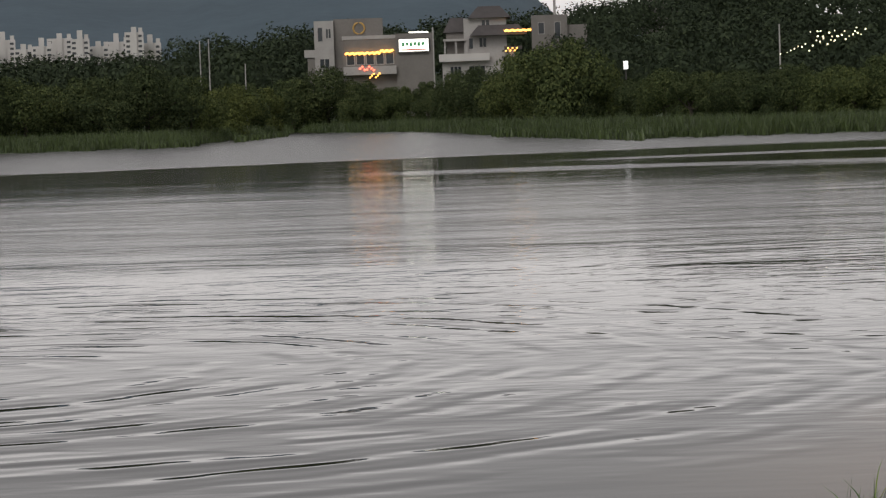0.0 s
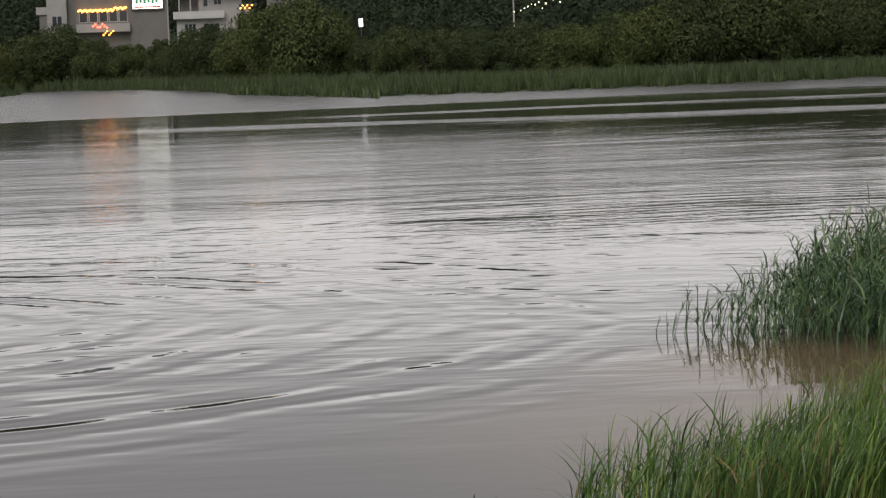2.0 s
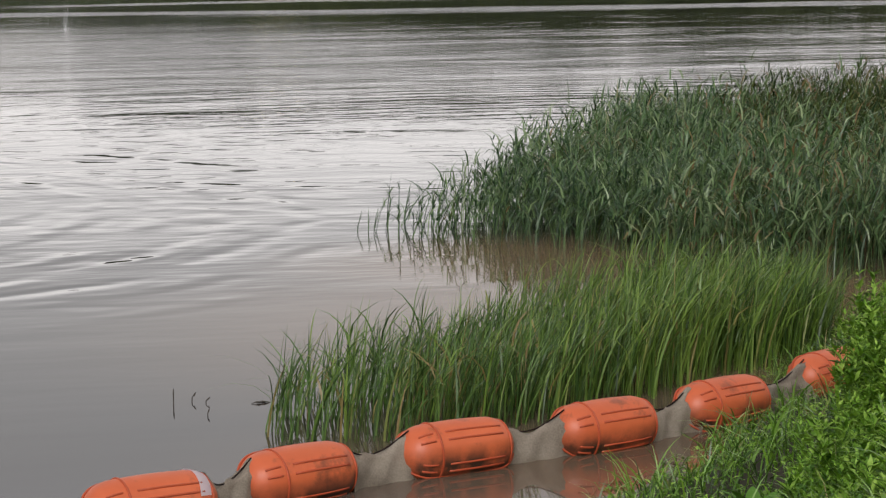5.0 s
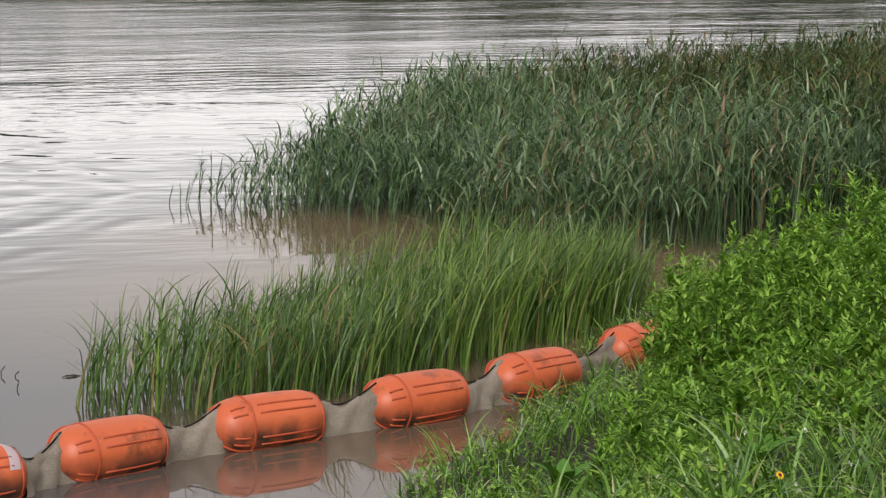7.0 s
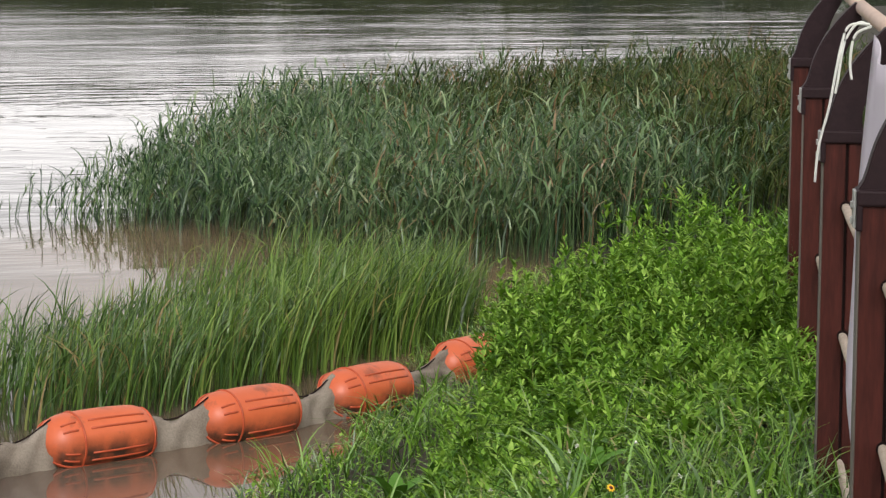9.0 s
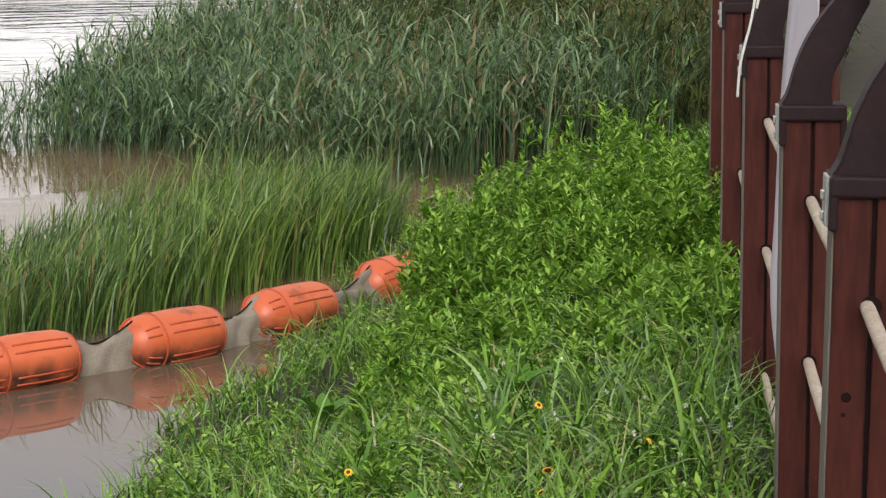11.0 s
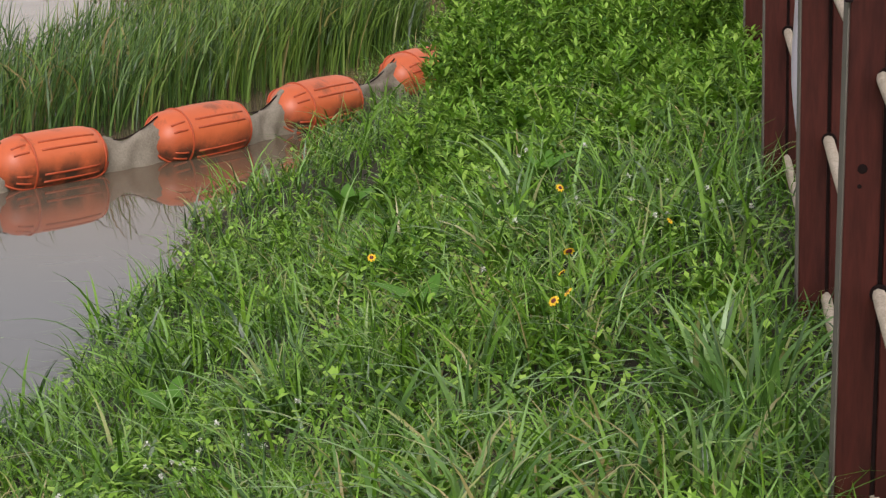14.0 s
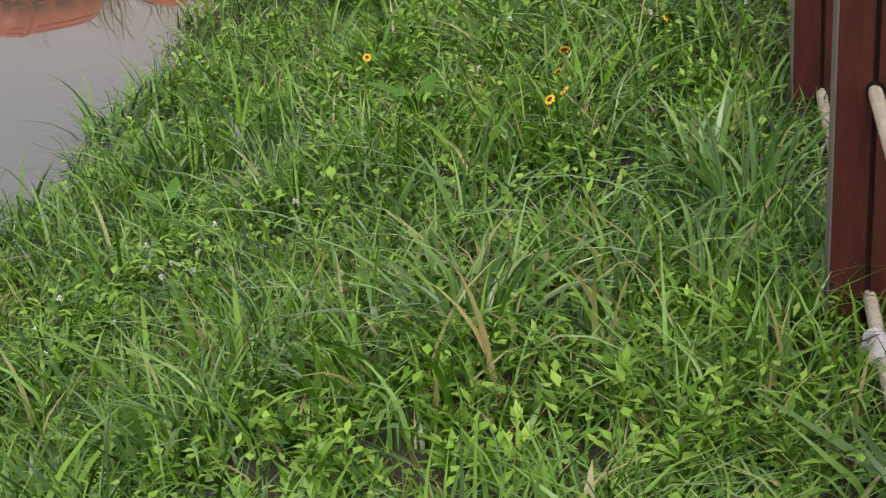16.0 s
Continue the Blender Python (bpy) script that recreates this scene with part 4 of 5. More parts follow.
def crown_leaves(lumps, per, size, droop=0.0):
    """Leaf sprays over the outside of overlapping lumps (x, y, z, radius, flatness)."""
    c, out, sz = [], [], []
    for x, y, z, r, flat in lumps:
        k = int(per * r * r)
        v = rng.normal(size=(k, 3))
        v /= np.linalg.norm(v, axis=1)[:, None]
        rr = r * (0.78 + 0.26 * rng.random(k) ** 1.5) * (1 + 0.16 * np.sin(v[:, 0] * 5 + x) * np.sin(v[:, 2] * 6 + y) + 0.07 * np.sin(v[:, 1] * 13 + v[:, 2] * 11 + z))
        p = v * rr[:, None] * np.array([1, 1, flat]) + np.array([x, y, z])
        hang = rng.random(k) < droop
        p[:, 2] -= np.where(hang & (v[:, 2] < 0.3), rng.random(k) * r * 0.6, 0)
        c.append(p)
        out.append(v)
        sz.append(rng.uniform(0.6, 1.4, k) * size)
    return spray_quads(np.concatenate(c), np.concatenate(out), np.concatenate(sz))


def build_tree(spread, height, droop, seed):
    """A broad tree by the water: trunk, limbs, crown of leaf sprays."""
    thing = new("tree")
    r = np.random.default_rng(seed)
    bm = bmesh.new()
    top = height * 0.62
    tube(bm, [(0, 0, -0.3), (0.05 * spread, 0, top * 0.4), (0, 0.05 * spread, top)], [0.045 * height, 0.03 * height, 0.012 * height], 8)
    part("trunk", bm, M["bark"], thing)
    lumps = [(0, 0, height * 0.66, spread * 0.42, 0.85)]
    for k in range(9):
        a, q = 2 * math.pi * k / 9 + r.uniform(-0.3, 0.3), r.uniform(0.35, 0.75)
        x, y, z = math.cos(a) * spread * 0.52 * q * 1.4, math.sin(a) * spread * 0.52 * q * 1.4, height * r.uniform(0.34, 0.74)
        lumps.append((x, y, z, spread * r.uniform(0.22, 0.34), r.uniform(0.7, 1.0)))
        if k % 2 == 0:
            bm = bmesh.new()
            tube(bm, [(0, 0, top * 0.5), (x * 0.5, y * 0.5, z * 0.75), (x, y, z)], [0.018 * height, 0.012 * height, 0.005 * height], 6)
            part("limb", bm, M["bark"], thing)
    for k in range(5):
        a = r.uniform(0, 6.28)
        lumps.append((math.cos(a) * spread * 0.25, math.sin(a) * spread * 0.25, height * r.uniform(0.8, 0.92), spread * r.uniform(0.12, 0.2), 0.9))
    for k in range(4):
        a = r.uniform(0, 6.28)
        lumps.append((math.cos(a) * spread * 0.36, math.sin(a) * spread * 0.42, height * r.uniform(0.14, 0.28), spread * r.uniform(0.16, 0.24), 0.9))
    v, f = crown_leaves(lumps, 260 / (spread / 7) ** 2, 0.23, droop)
    crown = new("crown", fast_mesh("crown", v, f, (M["tree_leaf"],)))
    crown.parent = thing
    return tagged(thing, "dark green broad willow-like tree by the far shore", "tree", "trees of the far shore")


KINDS = [build_tree(5.6, 6.8, 0.5, 1), build_tree(6.6, 6.3, 0.6, 2), build_tree(4.8, 5.8, 0.3, 3), build_tree(4.0, 7.0, 0.2, 4)]
# heading, distance behind the shore, size, kind, turn
TREES = [(-13.2, 34, 1.2, 0, 0), (-11.8, 30, 1.15, 1, 70), (-10.4, 26, 1.20, 0, 140), (-9.3, 28, 1.18, 1, 10), (-8.2, 34, 1.05, 2, 40), (-7.3, 30, 1.05, 0, 200),
         (-6.5, 32, 1.08, 1, 120), (-5.6, 30, 1.0, 0, 330), (-4.8, 26, 1.05, 1, 250), (-4.0, 30, 1.1, 2, 80), (-3.3, 10, 1.1, 0, 20), (-2.5, 30, 1.25, 1, 290),
         (-1.7, 36, 1.02, 0, 100), (-0.9, 40, 1.12, 2, 60), (-0.2, 52, 0.95, 3, 170), (0.5, 44, 1.05, 0, 310), (1.2, 46, 1.0, 1, 30), (1.9, 52, 1.0, 0, 190),
         (2.6, 52, 1.15, 1, 220), (3.1, 60, 1.05, 2, 75), (3.8, 66, 0.74, 0, 15), (4.5, 58, 0.68, 2, 240), (5.1, 50, 0.72, 1, 110), (5.65, 38, 0.72, 3, 0),
         (6.2, 46, 0.75, 0, 180), (6.9, 42, 0.78, 1, 280), (7.4, 40, 0.78, 2, 45), (8.0, 40, 0.72, 0, 90), (8.7, 38, 0.75, 1, 160), (9.3, 34, 0.80, 2, 300),
         (10.0, 34, 0.85, 0, 20), (10.7, 30, 0.98, 1, 130), (11.4, 30, 1.08, 0, 260), (12.2, 32, 1.15, 1, 350), (13.0, 30, 1.1, 0, 60), (13.8, 34, 1.0, 2, 210),
         (14.6, 30, 1.05, 1, 95), (15.4, 32, 1.1, 0, 150), (16.3, 30, 1.0, 1, 270), (17.2, 32, 1.1, 0, 5), (18.2, 30, 1.05, 1, 45), (19.3, 32, 1.1, 0, 320), (20.6, 34, 1.1, 1, 15),
         (22.6, 32, 1.15, 0, 230), (25.1, 30, 1.2, 1, 120), (28.0, 32, 1.2, 0, 40)]


def tree_pose(az, back, size, turn):
    d = float(shore(az)) + back
    size = size * (1 + 0.12 * math.sin(az * 9.7 + 1))
    p = polar(az, d)
    return pose(p.x, p.y, float(ground_z(p.x, p.y)) - 0.1, 0, 0, turn) @ Matrix.Scale(size, 4)


def place_tree(az, back, size, kind, turn):
    ob = copy_thing(KINDS[kind], Matrix())
    ob.matrix_basis = tree_pose(az, back, size, turn)
    return ob


used = set()
for i, (az, back, size, kind, turn) in enumerate(TREES):
    if kind not in used:
        used.add(kind)
        KINDS[kind].matrix_basis = tree_pose(az, back, size, turn)
    else:
        place_tree(az, back, size, kind, turn)
    if az < 9.5 and i % 2 == 0:
        place_tree(az + 0.38, back + 9, size * (0.86 + 0.14 * math.sin(az * 5)), (kind + 1) % 3, turn + 77)


def build_hill_woods():
    lumps = []
    for i in range(1060):
        az = rng.uniform(-13, 15.5) if i < 880 else rng.uniform(15.5, 32)
        d = rng.uniform(470, 640) if -3.6 < az < 2.7 else rng.uniform(385, 640) if az > -6 else rng.uniform(385, 520)
        p = polar(az, d)
        z = float(ground_z(p.x, p.y))
        r = rng.uniform(2.8, 5.6)
        lumps.append((p.x, p.y, z + r * 0.9 + rng.uniform(0, 3.5), r, rng.uniform(0.8, 1.15)))
    stuff("hill_woods", [crown_leaves(lumps, 24, 0.72)], (M["wood_leaf"],), "dark dense woods on the low hill behind the shore", "woods")


build_far_reeds()
build_hill_woods()


# ---- buildings on the far side ----
def house(name, az, d, label, category="building", size=1.0, lift=0.0):
    """An empty at the foot of a building, its front to the lake: x to the right, y away from the camera."""
    p = polar(az, d)
    thing = new(name)
    thing.matrix_basis = pose(p.x, p.y, 2.4 * (1 - size) + lift, 0, 0, -az) @ Matrix.Scale(size, 4)
    return tagged(thing, label, category)


def slab(name, parent, x0, x1, y0, y1, z0, z1, mat, label="", bevel=0.0):
    bm = bmesh.new()
    box(bm, x0, x1, y0, y1, z0, z1, bevel=bevel)
    return part(name, bm, mat, parent, label)


def window(parent, x0, x1, y, z0, z1, bars=1, mat="glass"):
    """A window on a front wall that faces -y: a frame with a recessed pane."""
    bm = bmesh.new()
    t = 0.10
    for a, b, c, e in ((x0, x1, z0, z0 + t), (x0, x1, z1 - t, z1), (x0, x0 + t, z0 + t, z1 - t), (x1 - t, x1, z0 + t, z1 - t)):
        box(bm, a, b, y - 0.08, y + 0.02, c, e)
    for k in range(bars):
        x = x0 + (x1 - x0) * (k + 1) / (bars + 1)
        box(bm, x - t / 2, x + t / 2, y - 0.07, y + 0.02, z0 + t, z1 - t)
    w = part("window", bm, M["concrete"], parent)
    slab("pane", w, x0 + t / 2, x1 - t / 2, y - 0.03, y + 0.015, z0 + t / 2, z1 - t / 2, M[mat])
    return w


def bulbs(name, parent, spots, radius, mat, label=""):
    for x, y, z in spots:
        bm = bmesh.new()
        bmesh.ops.create_icosphere(bm, subdivisions=1, radius=radius, matrix=Matrix.Translation((x, y, z)))
        part(name, bm, M[mat], parent, label)


def build_restaurant():
    """Flat-roofed block with a tall box, a white stair tower, lit sign and amber lights."""
    h = house("restaurant", -1.45, 432, "grey flat-roofed restaurant with lit sign and amber lights", size=1.27)
    # tower, tall box, low wing; z is above the water
    slab("tower", h, -7.6, -5.0, 0, 6, 0, 15.0, M["concrete"])
    slab("side_porch", h, -8.6, -7.6, 0.5, 4, 0, 10.2, M["grey_wall"])
    slab("porch_roof", h, -9.0, -7.5, 0.2, 4.4, 10.2, 11.2, M["concrete"])
    slab("tall_block", h, -5.0, 1.6, 0.8, 9, 0, 15.2, M["grey_wall"])
    slab("low_wing", h, -3.8, 8.0, -2.0, 0.8, 0, 12.3, M["grey_wall"])
    slab("parapet", h, -3.9, 8.1, -2.1, 0.7, 12.3, 12.8, M["concrete"])
    slab("end_wall", h, 3.2, 8.1, -2.6, -2.0, 3.0, 12.9, M["grey_wall"])
    slab("terrace", h, -3.8, 3.2, -3.4, -2.0, 7.6, 8.7, M["concrete"])
    slab("drain_pipe", h, 8.1, 8.3, -2.5, -2.2, 3.0, 13.6, M["concrete"])
    window(h, -7.2, -6.4, 0, 12.2, 14.2, 0)
    window(h, -6.1, -5.3, 0, 12.6, 14.0, 1)
    window(h, -7.0, -5.6, 0, 8.6, 10.0, 1)
    for k in range(5):
        x = -3.4 + k * 1.3
        window(h, x, x + 1.15, -2.0, 8.9, 10.5, 0)
    # round emblem on the tall block, plain ring
    bm = bmesh.new()
    tube(bm, [(-1.6 + 0.75 * math.cos(a), 0.72, 13.9 + 0.75 * math.sin(a)) for a in (2 * math.pi * k / 24 for k in range(25))], 0.13, 6, caps=False)
    part("emblem", bm, plain("dull_gold_emblem", (0.45, 0.28, 0.08)), h, "dull gold ring emblem")
    # lit sign
    s = slab("sign", h, 3.5, 7.7, -2.95, -2.6, 10.3, 12.25, M["roof"])
    slab("sign_face", s, 3.65, 7.55, -3.0, -2.95, 10.5, 12.1, M["sign_glow"], "glowing cream sign face")
    for k in range(6):
        slab("sign_bar", s, 4.0 + 0.52 * k, 4.38 + 0.52 * k, -3.03, -3.0, 11.15 + 0.1 * (k % 2), 11.7, M["sign_green"], "green lettering bar")
    slab("sign_bar", s, 3.9, 7.3, -3.03, -3.0, 10.62, 10.8, M["sign_red"], "red lettering bar")
    slab("sign_light", h, 5.0, 7.6, -2.4, -2.2, 12.95, 13.1, M["sign_glow"])
    # garlands of amber bulbs under the eaves
    bulbs("bulb", h, [(-3.4 + 0.22 * k, -2.35, 10.45 + 0.10 * math.sin(k * 2.1) + (0.22 if k > 20 else 0)) for k in range(29)], 0.17, "amber_glow", "amber bulb")
    bulbs("neon", h, [(-1.6 + 0.3 * k, -3.5, 8.4 + 0.25 * math.sin(k * 1.9)) for k in range(7)], 0.17, "red_glow", "reddish neon light")
    bulbs("bulb", h, [(-0.3 + 0.25 * k, -3.6, 7.2 + 0.25 * (k % 3)) for k in range(6)], 0.13, "amber_glow", "amber bulb")


def hip_roof(name, parent, x0, x1, y0, y1, z0, z1, inset, mat):
    bm = bmesh.new()
    lo = [bm.verts.new(p) for p in ((x0, y0, z0), (x1, y0, z0), (x1, y1, z0), (x0, y1, z0))]
    hi = [bm.verts.new(p) for p in ((x0 + inset, y0 + inset, z1), (x1 - inset, y0 + inset, z1), (x1 - inset, y1 - inset, z1), (x0 + inset, y1 - inset, z1))]
    for k in range(4):
        bm.faces.new((lo[k], lo[(k + 1) % 4], hi[(k + 1) % 4], hi[k]))
    bm.faces.new(lo[::-1])
    bm.faces.new(hi)
    return part(name, bm, mat, parent)


def build_villa():
    """Pale villa with stepped dark roofs and balconies."""
    h = house("villa", 1.0, 431, "pale three-storey villa with dark hipped roofs and balconies", "house", size=1.25, lift=0.8)
    slab("wall", h, -2.2, 3.6, 0, 8, 0, 14.2, M["concrete"])
    slab("wall", h, -4.6, -2.2, 1.0, 8, 0, 12.4, M["grey_wall"])
    slab("wall", h, -5.2, 3.0, -2.0, 1.0, 0, 9.2, M["concrete"])
    hip_roof("roof", h, -1.6, 4.2, -0.8, 8.5, 14.2, 15.8, 1.4, M["roof"])
    hip_roof("roof", h, -5.0, -1.2, 0.6, 8.5, 12.4, 14.4, 1.0, M["roof"])
    hip_roof("roof", h, -1.4, 6.4, -1.8, 3.0, 11.8, 13.2, 1.2, M["roof"])
    slab("balcony", h, -5.6, 1.2, -3.0, -2.0, 8.4, 9.4, M["white_wall"])
    slab("balcony", h, -5.0, -1.8, -0.6, 1.0, 11.2, 11.5, M["concrete"])
    for k in range(3):
        slab("column", h, -4.9 + 1.5 * k, -4.7 + 1.5 * k, -0.5, -0.3, 9.2, 11.2, M["concrete"])
    slab("side_column", h, 3.6, 4.6, -2.4, -1.4, 0, 9.8, M["concrete"])
    slab("side_roof", h, 3.2, 5.6, -2.8, -1.0, 9.8, 10.2, M["roof"])
    window(h, -1.6, -0.9, -0.0, 10.0, 11.6, 0)
    window(h, -0.2, 0.9, -0.0, 10.2, 11.6, 1)
    window(h, 0.2, 1.4, 0.0, 13.0, 14.0, 1)
    window(h, -4.2, -2.6, -2.0, 6.0, 7.8, 2)
    window(h, -1.6, 0.6, -2.0, 6.0, 7.8, 2)
    bulbs("bulb", h, [(3.4 + 0.24 * k, -2.1, 12.3 + 0.06 * math.sin(k * 2.0)) for k in range(15)], 0.17, "amber_glow", "amber bulb")
    bulbs("bulb", h, [(3.4 + 0.3 * k, -2.9, 9.6 + 0.35 * (k % 2)) for k in range(6)], 0.13, "amber_glow", "amber bulb")
    bulbs("neon", h, [(4.4 + 0.3 * k, -2.9, 8.6 - 0.3 * k) for k in range(3)], 0.18, "red_glow", "reddish light")


def build_grey_block():
    h = house("grey_building", 2.6, 470, "grey flat-roofed building among trees on the hill")
    slab("wall", h, -3.6, 3.0, 0, 8, 0, 19.5, M["grey_wall"])
    slab("wall", h, 3.0, 6.6, 1, 8, 0, 17.6, M["grey_wall"])
    slab("chimney", h, 0.5, 1.0, 1, 1.5, 19.5, 22.5, M["concrete"])
    window(h, -2.4, -1.2, 0, 16.0, 18.2, 0)
    window(h, 0.6, 1.8, 0, 15.0, 18.2, 0)


def build_hilltop_house():
    h = house("hilltop_house", 5.05, 560, "brown house on top of the wooded hill", "house")
    slab("wall", h, -4.2, 4.2, 0, 8, 0, 28.6, M["grey_wall"])
    slab("roof", h, -5.0, 5.0, -0.8, 9, 28.6, 29.6, M["roof"])
    for k in range(3):
        window(h, -3.4 + 2.5 * k, -1.8 + 2.5 * k, 0, 25.6, 27.6, 1)


def build_apartments():
    """A row of white slab blocks of flats, windows storey by storey."""
    rows = [(-10.7, 55), (-10.15, 52), (-9.65, 54), (-9.2, 47), (-8.8, 49), (-8.4, 54), (-7.95, 52), (-7.55, 48), (-7.15, 51), (-6.75, 55), (-6.4, 49)]
    for i, (az, top) in enumerate(rows):
        h = house("apartment_block", az, 1500 + 20 * (i % 3), "white high-rise block of flats far off", "apartment block")
        tagged(h, group="blocks of flats")
        w = 5.5 + (i % 3) * 1.0
        slab("wall", h, -w, w, 0, 12, 20, top, M["white_wall"])
        slab("stair_tower", h, -1.6, 1.6, -1.2, 8, 20, top + 5 - (i % 2) * 2, M["white_wall"])
        slab("roof_house", h, w - 3.0, w - 0.6, 1, 6, top, top + 2.6, M["white_wall"])
        for s in range(int((top - 33) // 3)):
            for x in (-w + 0.8, w - 3.2):
                z = top - 3.0 - 3.0 * s
                slab("window", h, x, x + 2.2, -0.12, 0.05, z, z + 1.4, M["glass"])


build_restaurant()
build_villa()
build_grey_block()
build_hilltop_house()
build_apartments()


def build_pole(az, d, z0, z1, thick, label):
    p = polar(az, d)
    bm = bmesh.new()
    tube(bm, [(p.x, p.y, z0), (p.x, p.y, z1)], [thick, thick * 0.7], 8)
    return tagged(part("pole", bm, M["concrete"]), label, "pole")


build_pole(7.69, 300, 0, 11.2, 0.12, "thin pale pole beside the string lights")
for az, top in ((-5.30, 12.6), (-5.10, 12.8), (-4.30, 9.4)):
    build_pole(az, 330, 0, top, 0.10, "thin white pole among the dark trees")
lights = new("string_lights")
p0 = polar(7.7, 298, 7.6)
right = Vector((math.cos(radians(8.5)), -math.sin(radians(8.5)), 0))
r2 = random.Random(5)
spots = [(0, 0.1)] + [(0.8 + 0.42 * k, 0.1 + 0.12 * k + r2.uniform(-0.5, 0.5)) for k in range(20)] + [(5 + r2.uniform(-1.5, 2.5), 2.2 + r2.uniform(-0.4, 0.4)) for k in range(12)] + [(8.6, 2.4), (9.3, 2.0), (9.8, 2.6), (8.9, 2.2)]
for u, z in spots:
    bm = bmesh.new()
    c = p0 + right * u + Vector((0, 0, z))
    bmesh.ops.create_icosphere(bm, subdivisions=1, radius=r2.uniform(0.06, 0.11), matrix=Matrix.Translation(c))
    part("bulb", bm, M["warm_glow"], lights)
bm = bmesh.new()
tube(bm, [p0 + right * u + Vector((0, 0, z + 0.2)) for u, z in ((0, 0.2), (3, 0.9), (6, 2.1), (9.8, 2.7))], 0.02, 5)
part("wire", bm, M["groove"], lights)
tagged(lights, "garland of small warm white bulbs above the shrubs", "string lights")
lamp = new("lit_box_lamp")
lp = polar(4.25, 246)
lamp.matrix_basis = pose(lp.x, lp.y, 0, 0, 0, -4.25)
slab("post", lamp, -0.05, 0.05, 0, 0.1, 0, 6.0, M["roof"])
slab("lit_box", lamp, -0.22, 0.22, -0.1, 0.2, 5.85, 6.65, M["lamp_glow"], "bright white lit box", bevel=0.04)
tagged(lamp, "small bright white box lamp on a post by the shore", "lamp")


# ---- small things ----
def build_flower(x, y, h, size, turn):
    """A tickseed: yellow petals round a dark red centre on a thin stalk."""
    thing = new("flower")
    z = float(ground_z(x, y))
    bm = bmesh.new()
    tube(bm, [(0, 0, 0), (0.006, 0.004, h * 0.6), (0, 0, h)], 0.0018, 5)
    part("stalk", bm, M["grass"], thing)
    m = pose(0, 0, h, 48, 0, turn)
    for k in range(8):
        bm = bmesh.new()
        q = m @ pose(0, 0, 0, 0, 0, k * 45)
        pts = [(0.002, -0.001, 0), (size * 0.3, -size * 0.13, 0.002), (size * 0.5, -size * 0.12, 0.001), (size * 0.52, 0, -0.001), (size * 0.5, size * 0.12, 0.001), (size * 0.3, size * 0.13, 0.002), (0.002, 0.001, 0)]
        top = [bm.verts.new(q @ Vector(p)) for p in pts]
        low = [bm.verts.new(q @ (Vector(p) - Vector((0, 0, 0.0012)))) for p in pts]
        bm.faces.new(top)
        bm.faces.new(low[::-1])
        for i in range(7):
            bm.faces.new((top[i], low[i], low[(i + 1) % 7], top[(i + 1) % 7]))
        part("petal", bm, M["yellow"], thing)
    bm = bmesh.new()
    bmesh.ops.create_uvsphere(bm, u_segments=12, v_segments=8, radius=size * 0.30, matrix=m @ Matrix.Diagonal((1, 1, 0.45, 1)))
    part("centre", bm, M["maroon"], thing)
    thing.matrix_basis = pose(x, y, z - 0.01)
    return tagged(thing, "yellow daisy-like flower with a dark red centre", "flower", "flowers in the grass")


for i, (x, y, h, size) in enumerate(((2.38, 5.16, 0.25, 0.034), (2.33, 5.09, 0.23, 0.026), (2.29, 4.97, 0.22, 0.03), (2.21, 4.87, 0.24, 0.034), (2.21, 6.02, 0.22, 0.03), (2.55, 5.58, 0.27, 0.028), (2.62, 5.12, 0.26, 0.022))):
    build_flower(x, y, h, size * 0.75, 170 + 40 * i)


def build_clover():
    pieces = []
    for cx, cy, count in ((2.95, 5.75, 12), (3.0, 6.1, 8), (1.3, 5.3, 12), (1.55, 5.5, 8), (2.9, 7.0, 5)):
        n = count * 14
        bx, by = np.repeat(rng.normal(cx, 0.16, count), 14), np.repeat(rng.normal(cy, 0.16, count), 14)
        c = rooted(bx, by)
        c[:, 2] += np.repeat(rng.uniform(0.09, 0.15, count), 14)
        pieces.append(leaf_quads(c, 0.010, 0.006, rng.uniform(0, 6.28, n), rng.uniform(-0.6, 1.4, n)))
    stuff("clover_blooms", pieces, (M["white_bloom"],), "tiny white clover blooms scattered in the grass", "clover")


build_clover()


def build_banner():
    """White cloth tied to the rail behind a post; it hangs and bellies out below."""
    bm = bmesh.new()
    cols, rows = 14, 24
    grid = []
    for i in range(cols + 1):
        u = i / cols
        col = []
        for j in range(rows + 1):
            v = j / rows
            k = 1.07 + 0.33 * u + 0.20 * u * (1 - v) ** 2
            z = 2.17 - 1.32 * v - 0.05 * math.sin(math.pi * u)
            across = 0.022 * (1 - v) ** 2 - 0.028 * math.sin(math.pi * min(1, v * 1.1)) * u - 0.015 * math.exp(-((v - 0.66) / 0.12) ** 2) + 0.012 * math.sin(9 * u + 2 * v) * (1 - 0.5 * v)
            col.append(bm.verts.new(fence_point(k, z, across)))
        grid.append(col)
    for a, b in zip(grid, grid[1:]):
        for j in range(rows):
            bm.faces.new((a[j], a[j + 1], b[j + 1], b[j]))
    ob = part("banner", bm, M["cloth"], smooth=True)
    s = ob.modifiers.new("thickness", "SOLIDIFY")
    s.thickness = 0.003
    tagged(ob, "plain white cloth banner tied to the fence rail", "banner")


build_banner()


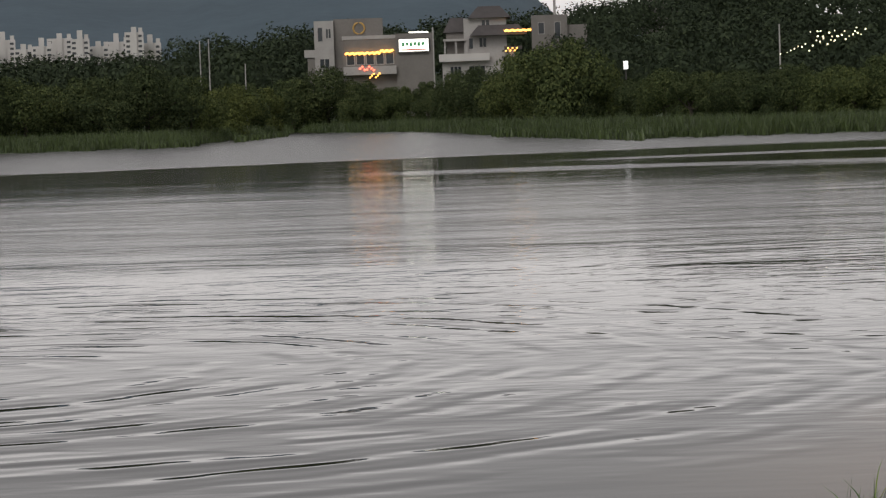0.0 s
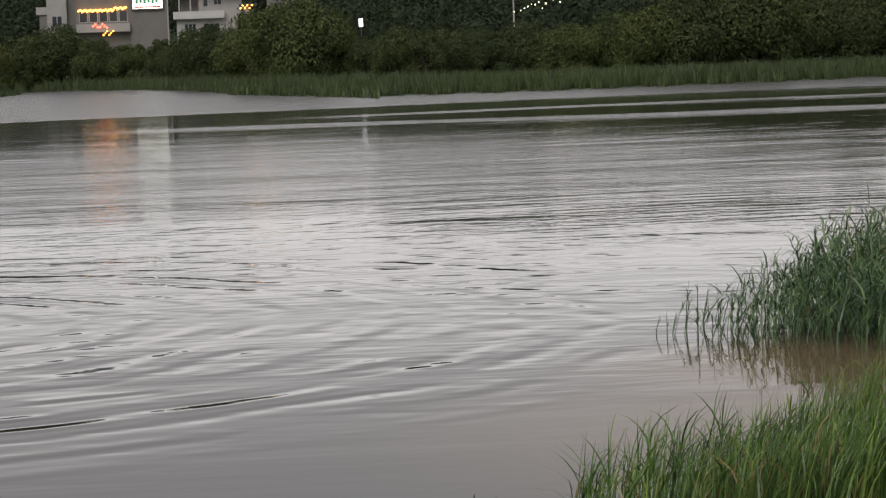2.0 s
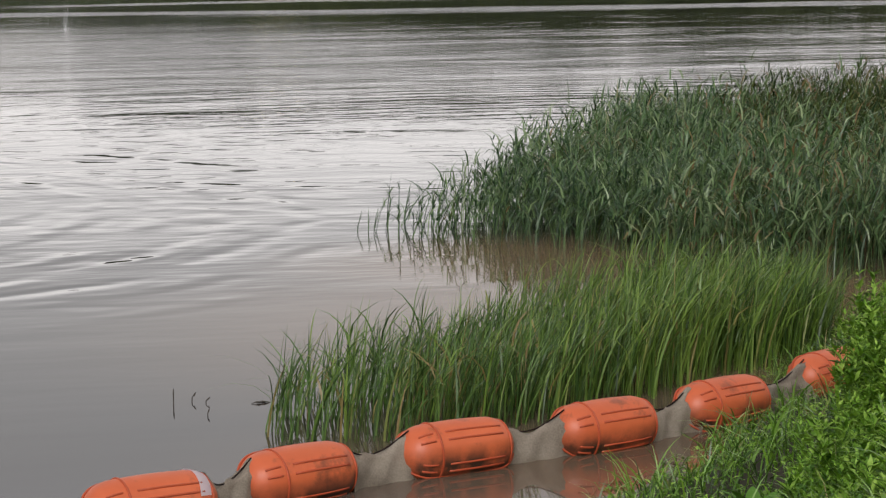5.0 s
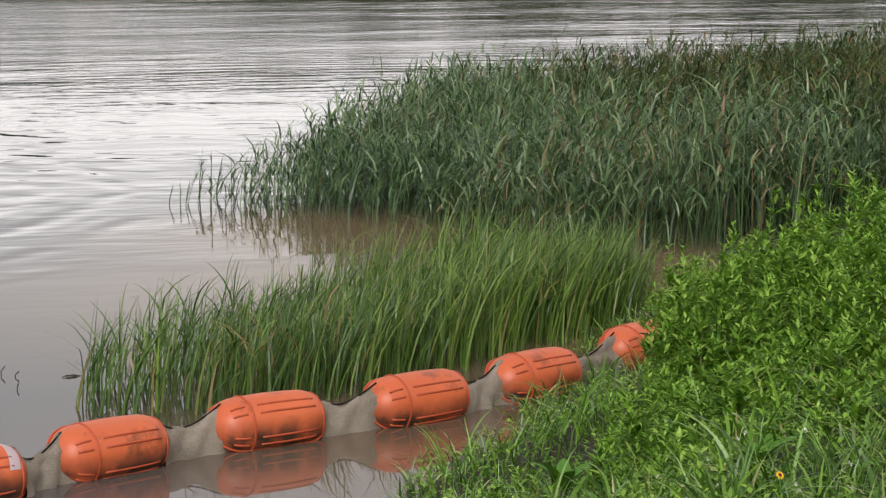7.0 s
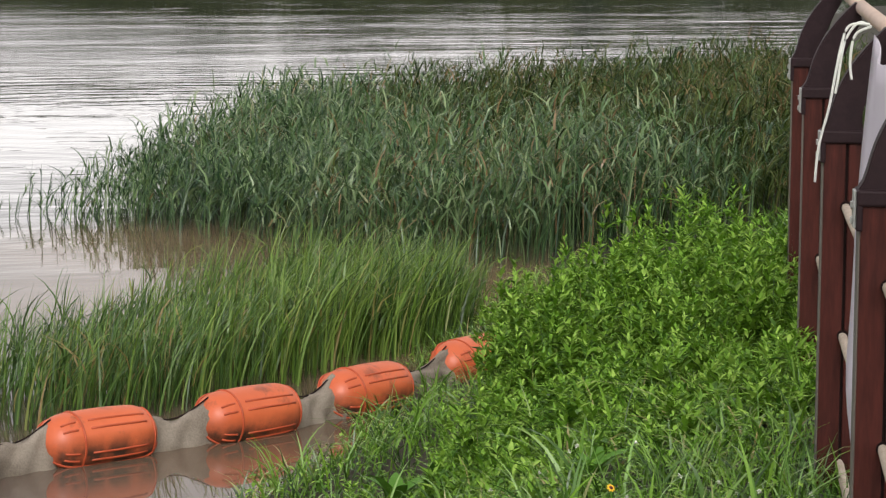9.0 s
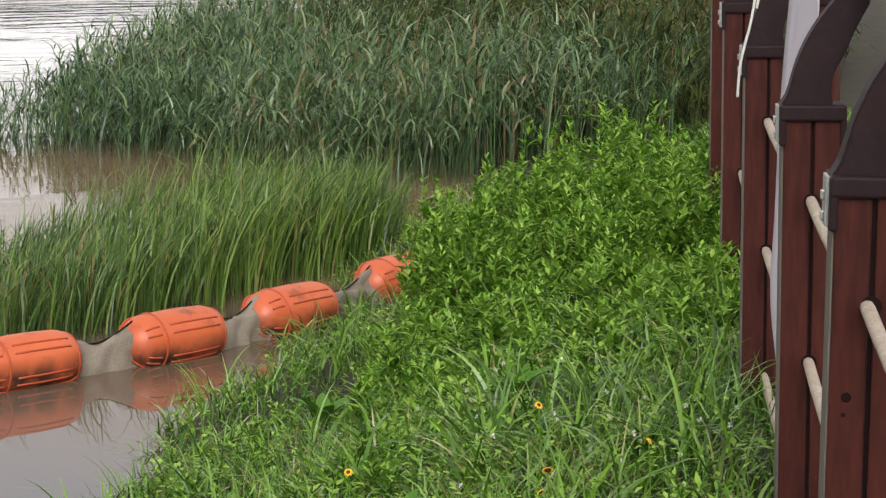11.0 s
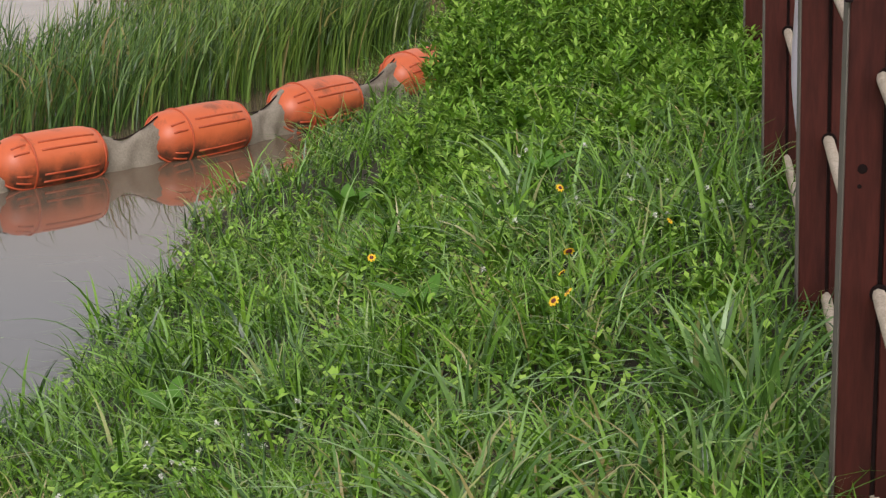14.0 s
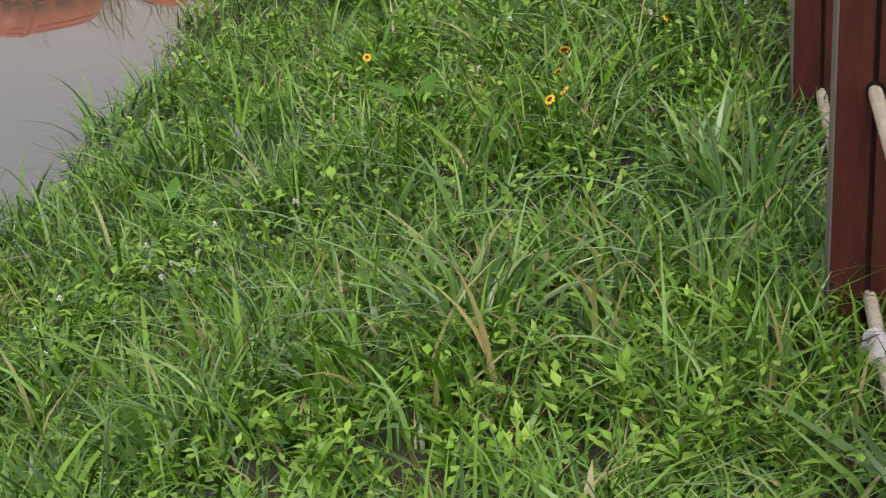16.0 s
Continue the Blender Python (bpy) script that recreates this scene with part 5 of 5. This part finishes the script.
def smooth_path(pts, steps=6):
    """Points along a soft curve through pts."""
    pts = [Vector(p) for p in pts]
    out = []
    for i in range(len(pts) - 1):
        a, b, c, d = pts[max(i - 1, 0)], pts[i], pts[i + 1], pts[min(i + 2, len(pts) - 1)]
        for k in range(steps):
            t = k / steps
            out.append(0.5 * (2 * b + (c - a) * t + (2 * a - 5 * b + 4 * c - d) * t * t + (3 * b - a - 3 * c + d) * t ** 3))
    return out + [pts[-1]]


cord = new("tied_cord")
for path in ([(3.165, 5.448, 2.186), (3.122, 5.472, 2.182), (3.106, 5.481, 2.134), (3.095, 5.487, 2.065), (3.083, 5.494, 1.981), (3.063, 5.505, 1.884), (3.057, 5.509, 1.797)],
             [(3.17, 5.45, 2.18), (3.14, 5.462, 2.189), (3.113, 5.478, 2.141), (3.101, 5.485, 2.051), (3.096, 5.488, 2.016)],
             [(3.17, 5.45, 2.18), (3.135, 5.465, 2.16), (3.125, 5.47, 2.10), (3.13, 5.47, 2.05)]):
    bm = bmesh.new()
    tube(bm, smooth_path(path), 0.0034, 7)
    part("strand", bm, M["cord"], cord, smooth=True)
tagged(cord, "white cord tied to the rail, its ends hanging loose", "cord")

# dead stalks and a floating leaf in the shallow water
for x, y, h, lean in ((1.50, 13.35, 0.12, 0.0), (1.60, 13.4, 0.07, 0.03), (1.665, 13.32, 0.045, 0.03), (1.63, 12.95, 0.05, 0.01)):
    bm = bmesh.new()
    tube(bm, [(0, 0, -0.1), (lean * 0.2, 0, h * 0.3), (lean * 0.7, 0, h * 0.6)], [0.003, 0.003, 0.002], 6)
    tube(bm, [(lean * 0.5, 0, h * 0.40), (lean * 0.8 + 0.002, 0, h * 0.68)], [0.005, 0.002], 6)
    ob = part("dead_stalk", bm, M["bark"])
    ob.matrix_basis = pose(x, y, 0)
    tagged(ob, "short dark dead stalk sticking out of the water", "stalk", "dead stalks in the water")
bm = bmesh.new()
v, f = leaf_quads(np.array([[0.0, 0, 0], [0.03, 0.01, 0]]), 0.085, 0.03, 0.2, 0.05)
for q in v.reshape(-1, 4, 3):
    top = [bm.verts.new(p) for p in q]
    low = [bm.verts.new(p - np.array([0, 0, 0.003])) for p in q]
    bm.faces.new(top)
    bm.faces.new(low[::-1])
    for i in range(4):
        bm.faces.new((top[i], low[i], low[(i + 1) % 4], top[(i + 1) % 4]))
ob = part("floating_leaf", bm, M["bark"])
ob.matrix_basis = pose(1.9, 13.22, 0.004)
tagged(ob, "dark dead leaf floating on the water", "leaf")

# white patch on the end of one float
bm = bmesh.new()
for a0, a1, x0, x1 in ((20, 115, 0.175, 0.232),):
    ring = []
    for i in range(13):
        a = radians(a0 + (a1 - a0) * i / 12)
        row = []
        for j in range(5):
            x = x0 + (x1 - x0) * j / 4 + 0.012 * math.sin(math.pi * i / 12)
            r = float_profile(2 * x / FL) + 0.004
            row.append(bm.verts.new((x, -r * math.cos(a), r * math.sin(a))))
        ring.append(row)
    for p, q in zip(ring, ring[1:]):
        for j in range(4):
            bm.faces.new((p[j], p[j + 1], q[j + 1], q[j]))
bmesh.ops.recalc_face_normals(bm, faces=bm.faces)
patch = part("white_patch", bm, M["cloth"], first_float, "white patch", smooth=True)

# a knot in the nearest post, and white tape wound round its lowest rope
bm = bmesh.new()
tube(bm, [(-0.036, -POST_D / 2 - 0.0015, 1.50), (-0.036, -POST_D / 2 + 0.001, 1.50)], [0.007, 0.010], 9)
tube(bm, [(-0.040, -POST_D / 2 - 0.0012, 1.47), (-0.040, -POST_D / 2 + 0.001, 1.47)], [0.003, 0.005], 7)
part("knot", bm, M["groove"], first_post, "dark knot in the board")
tape = new("rope_tape")
for k in range(5):
    a, b = fence_point(-0.17 - 0.012 * k, 0.912 + 0.004 * (k % 2)), fence_point(-0.185 - 0.012 * k, 0.909)
    bm = bmesh.new()
    tube(bm, [a, (a + b) / 2, b], [0.021, 0.024, 0.021], 10)
    part("winding", bm, M["cloth"], tape, smooth=True)
bm = bmesh.new()
tube(bm, smooth_path([fence_point(-0.20, 0.93), fence_point(-0.195, 0.945, -0.012), fence_point(-0.185, 0.93, -0.025), fence_point(-0.18, 0.90, -0.028)]), 0.006, 6)
part("loose_end", bm, M["cloth"], tape, smooth=True)
tagged(tape, "white tape wound round the lowest fence rope", "tape")
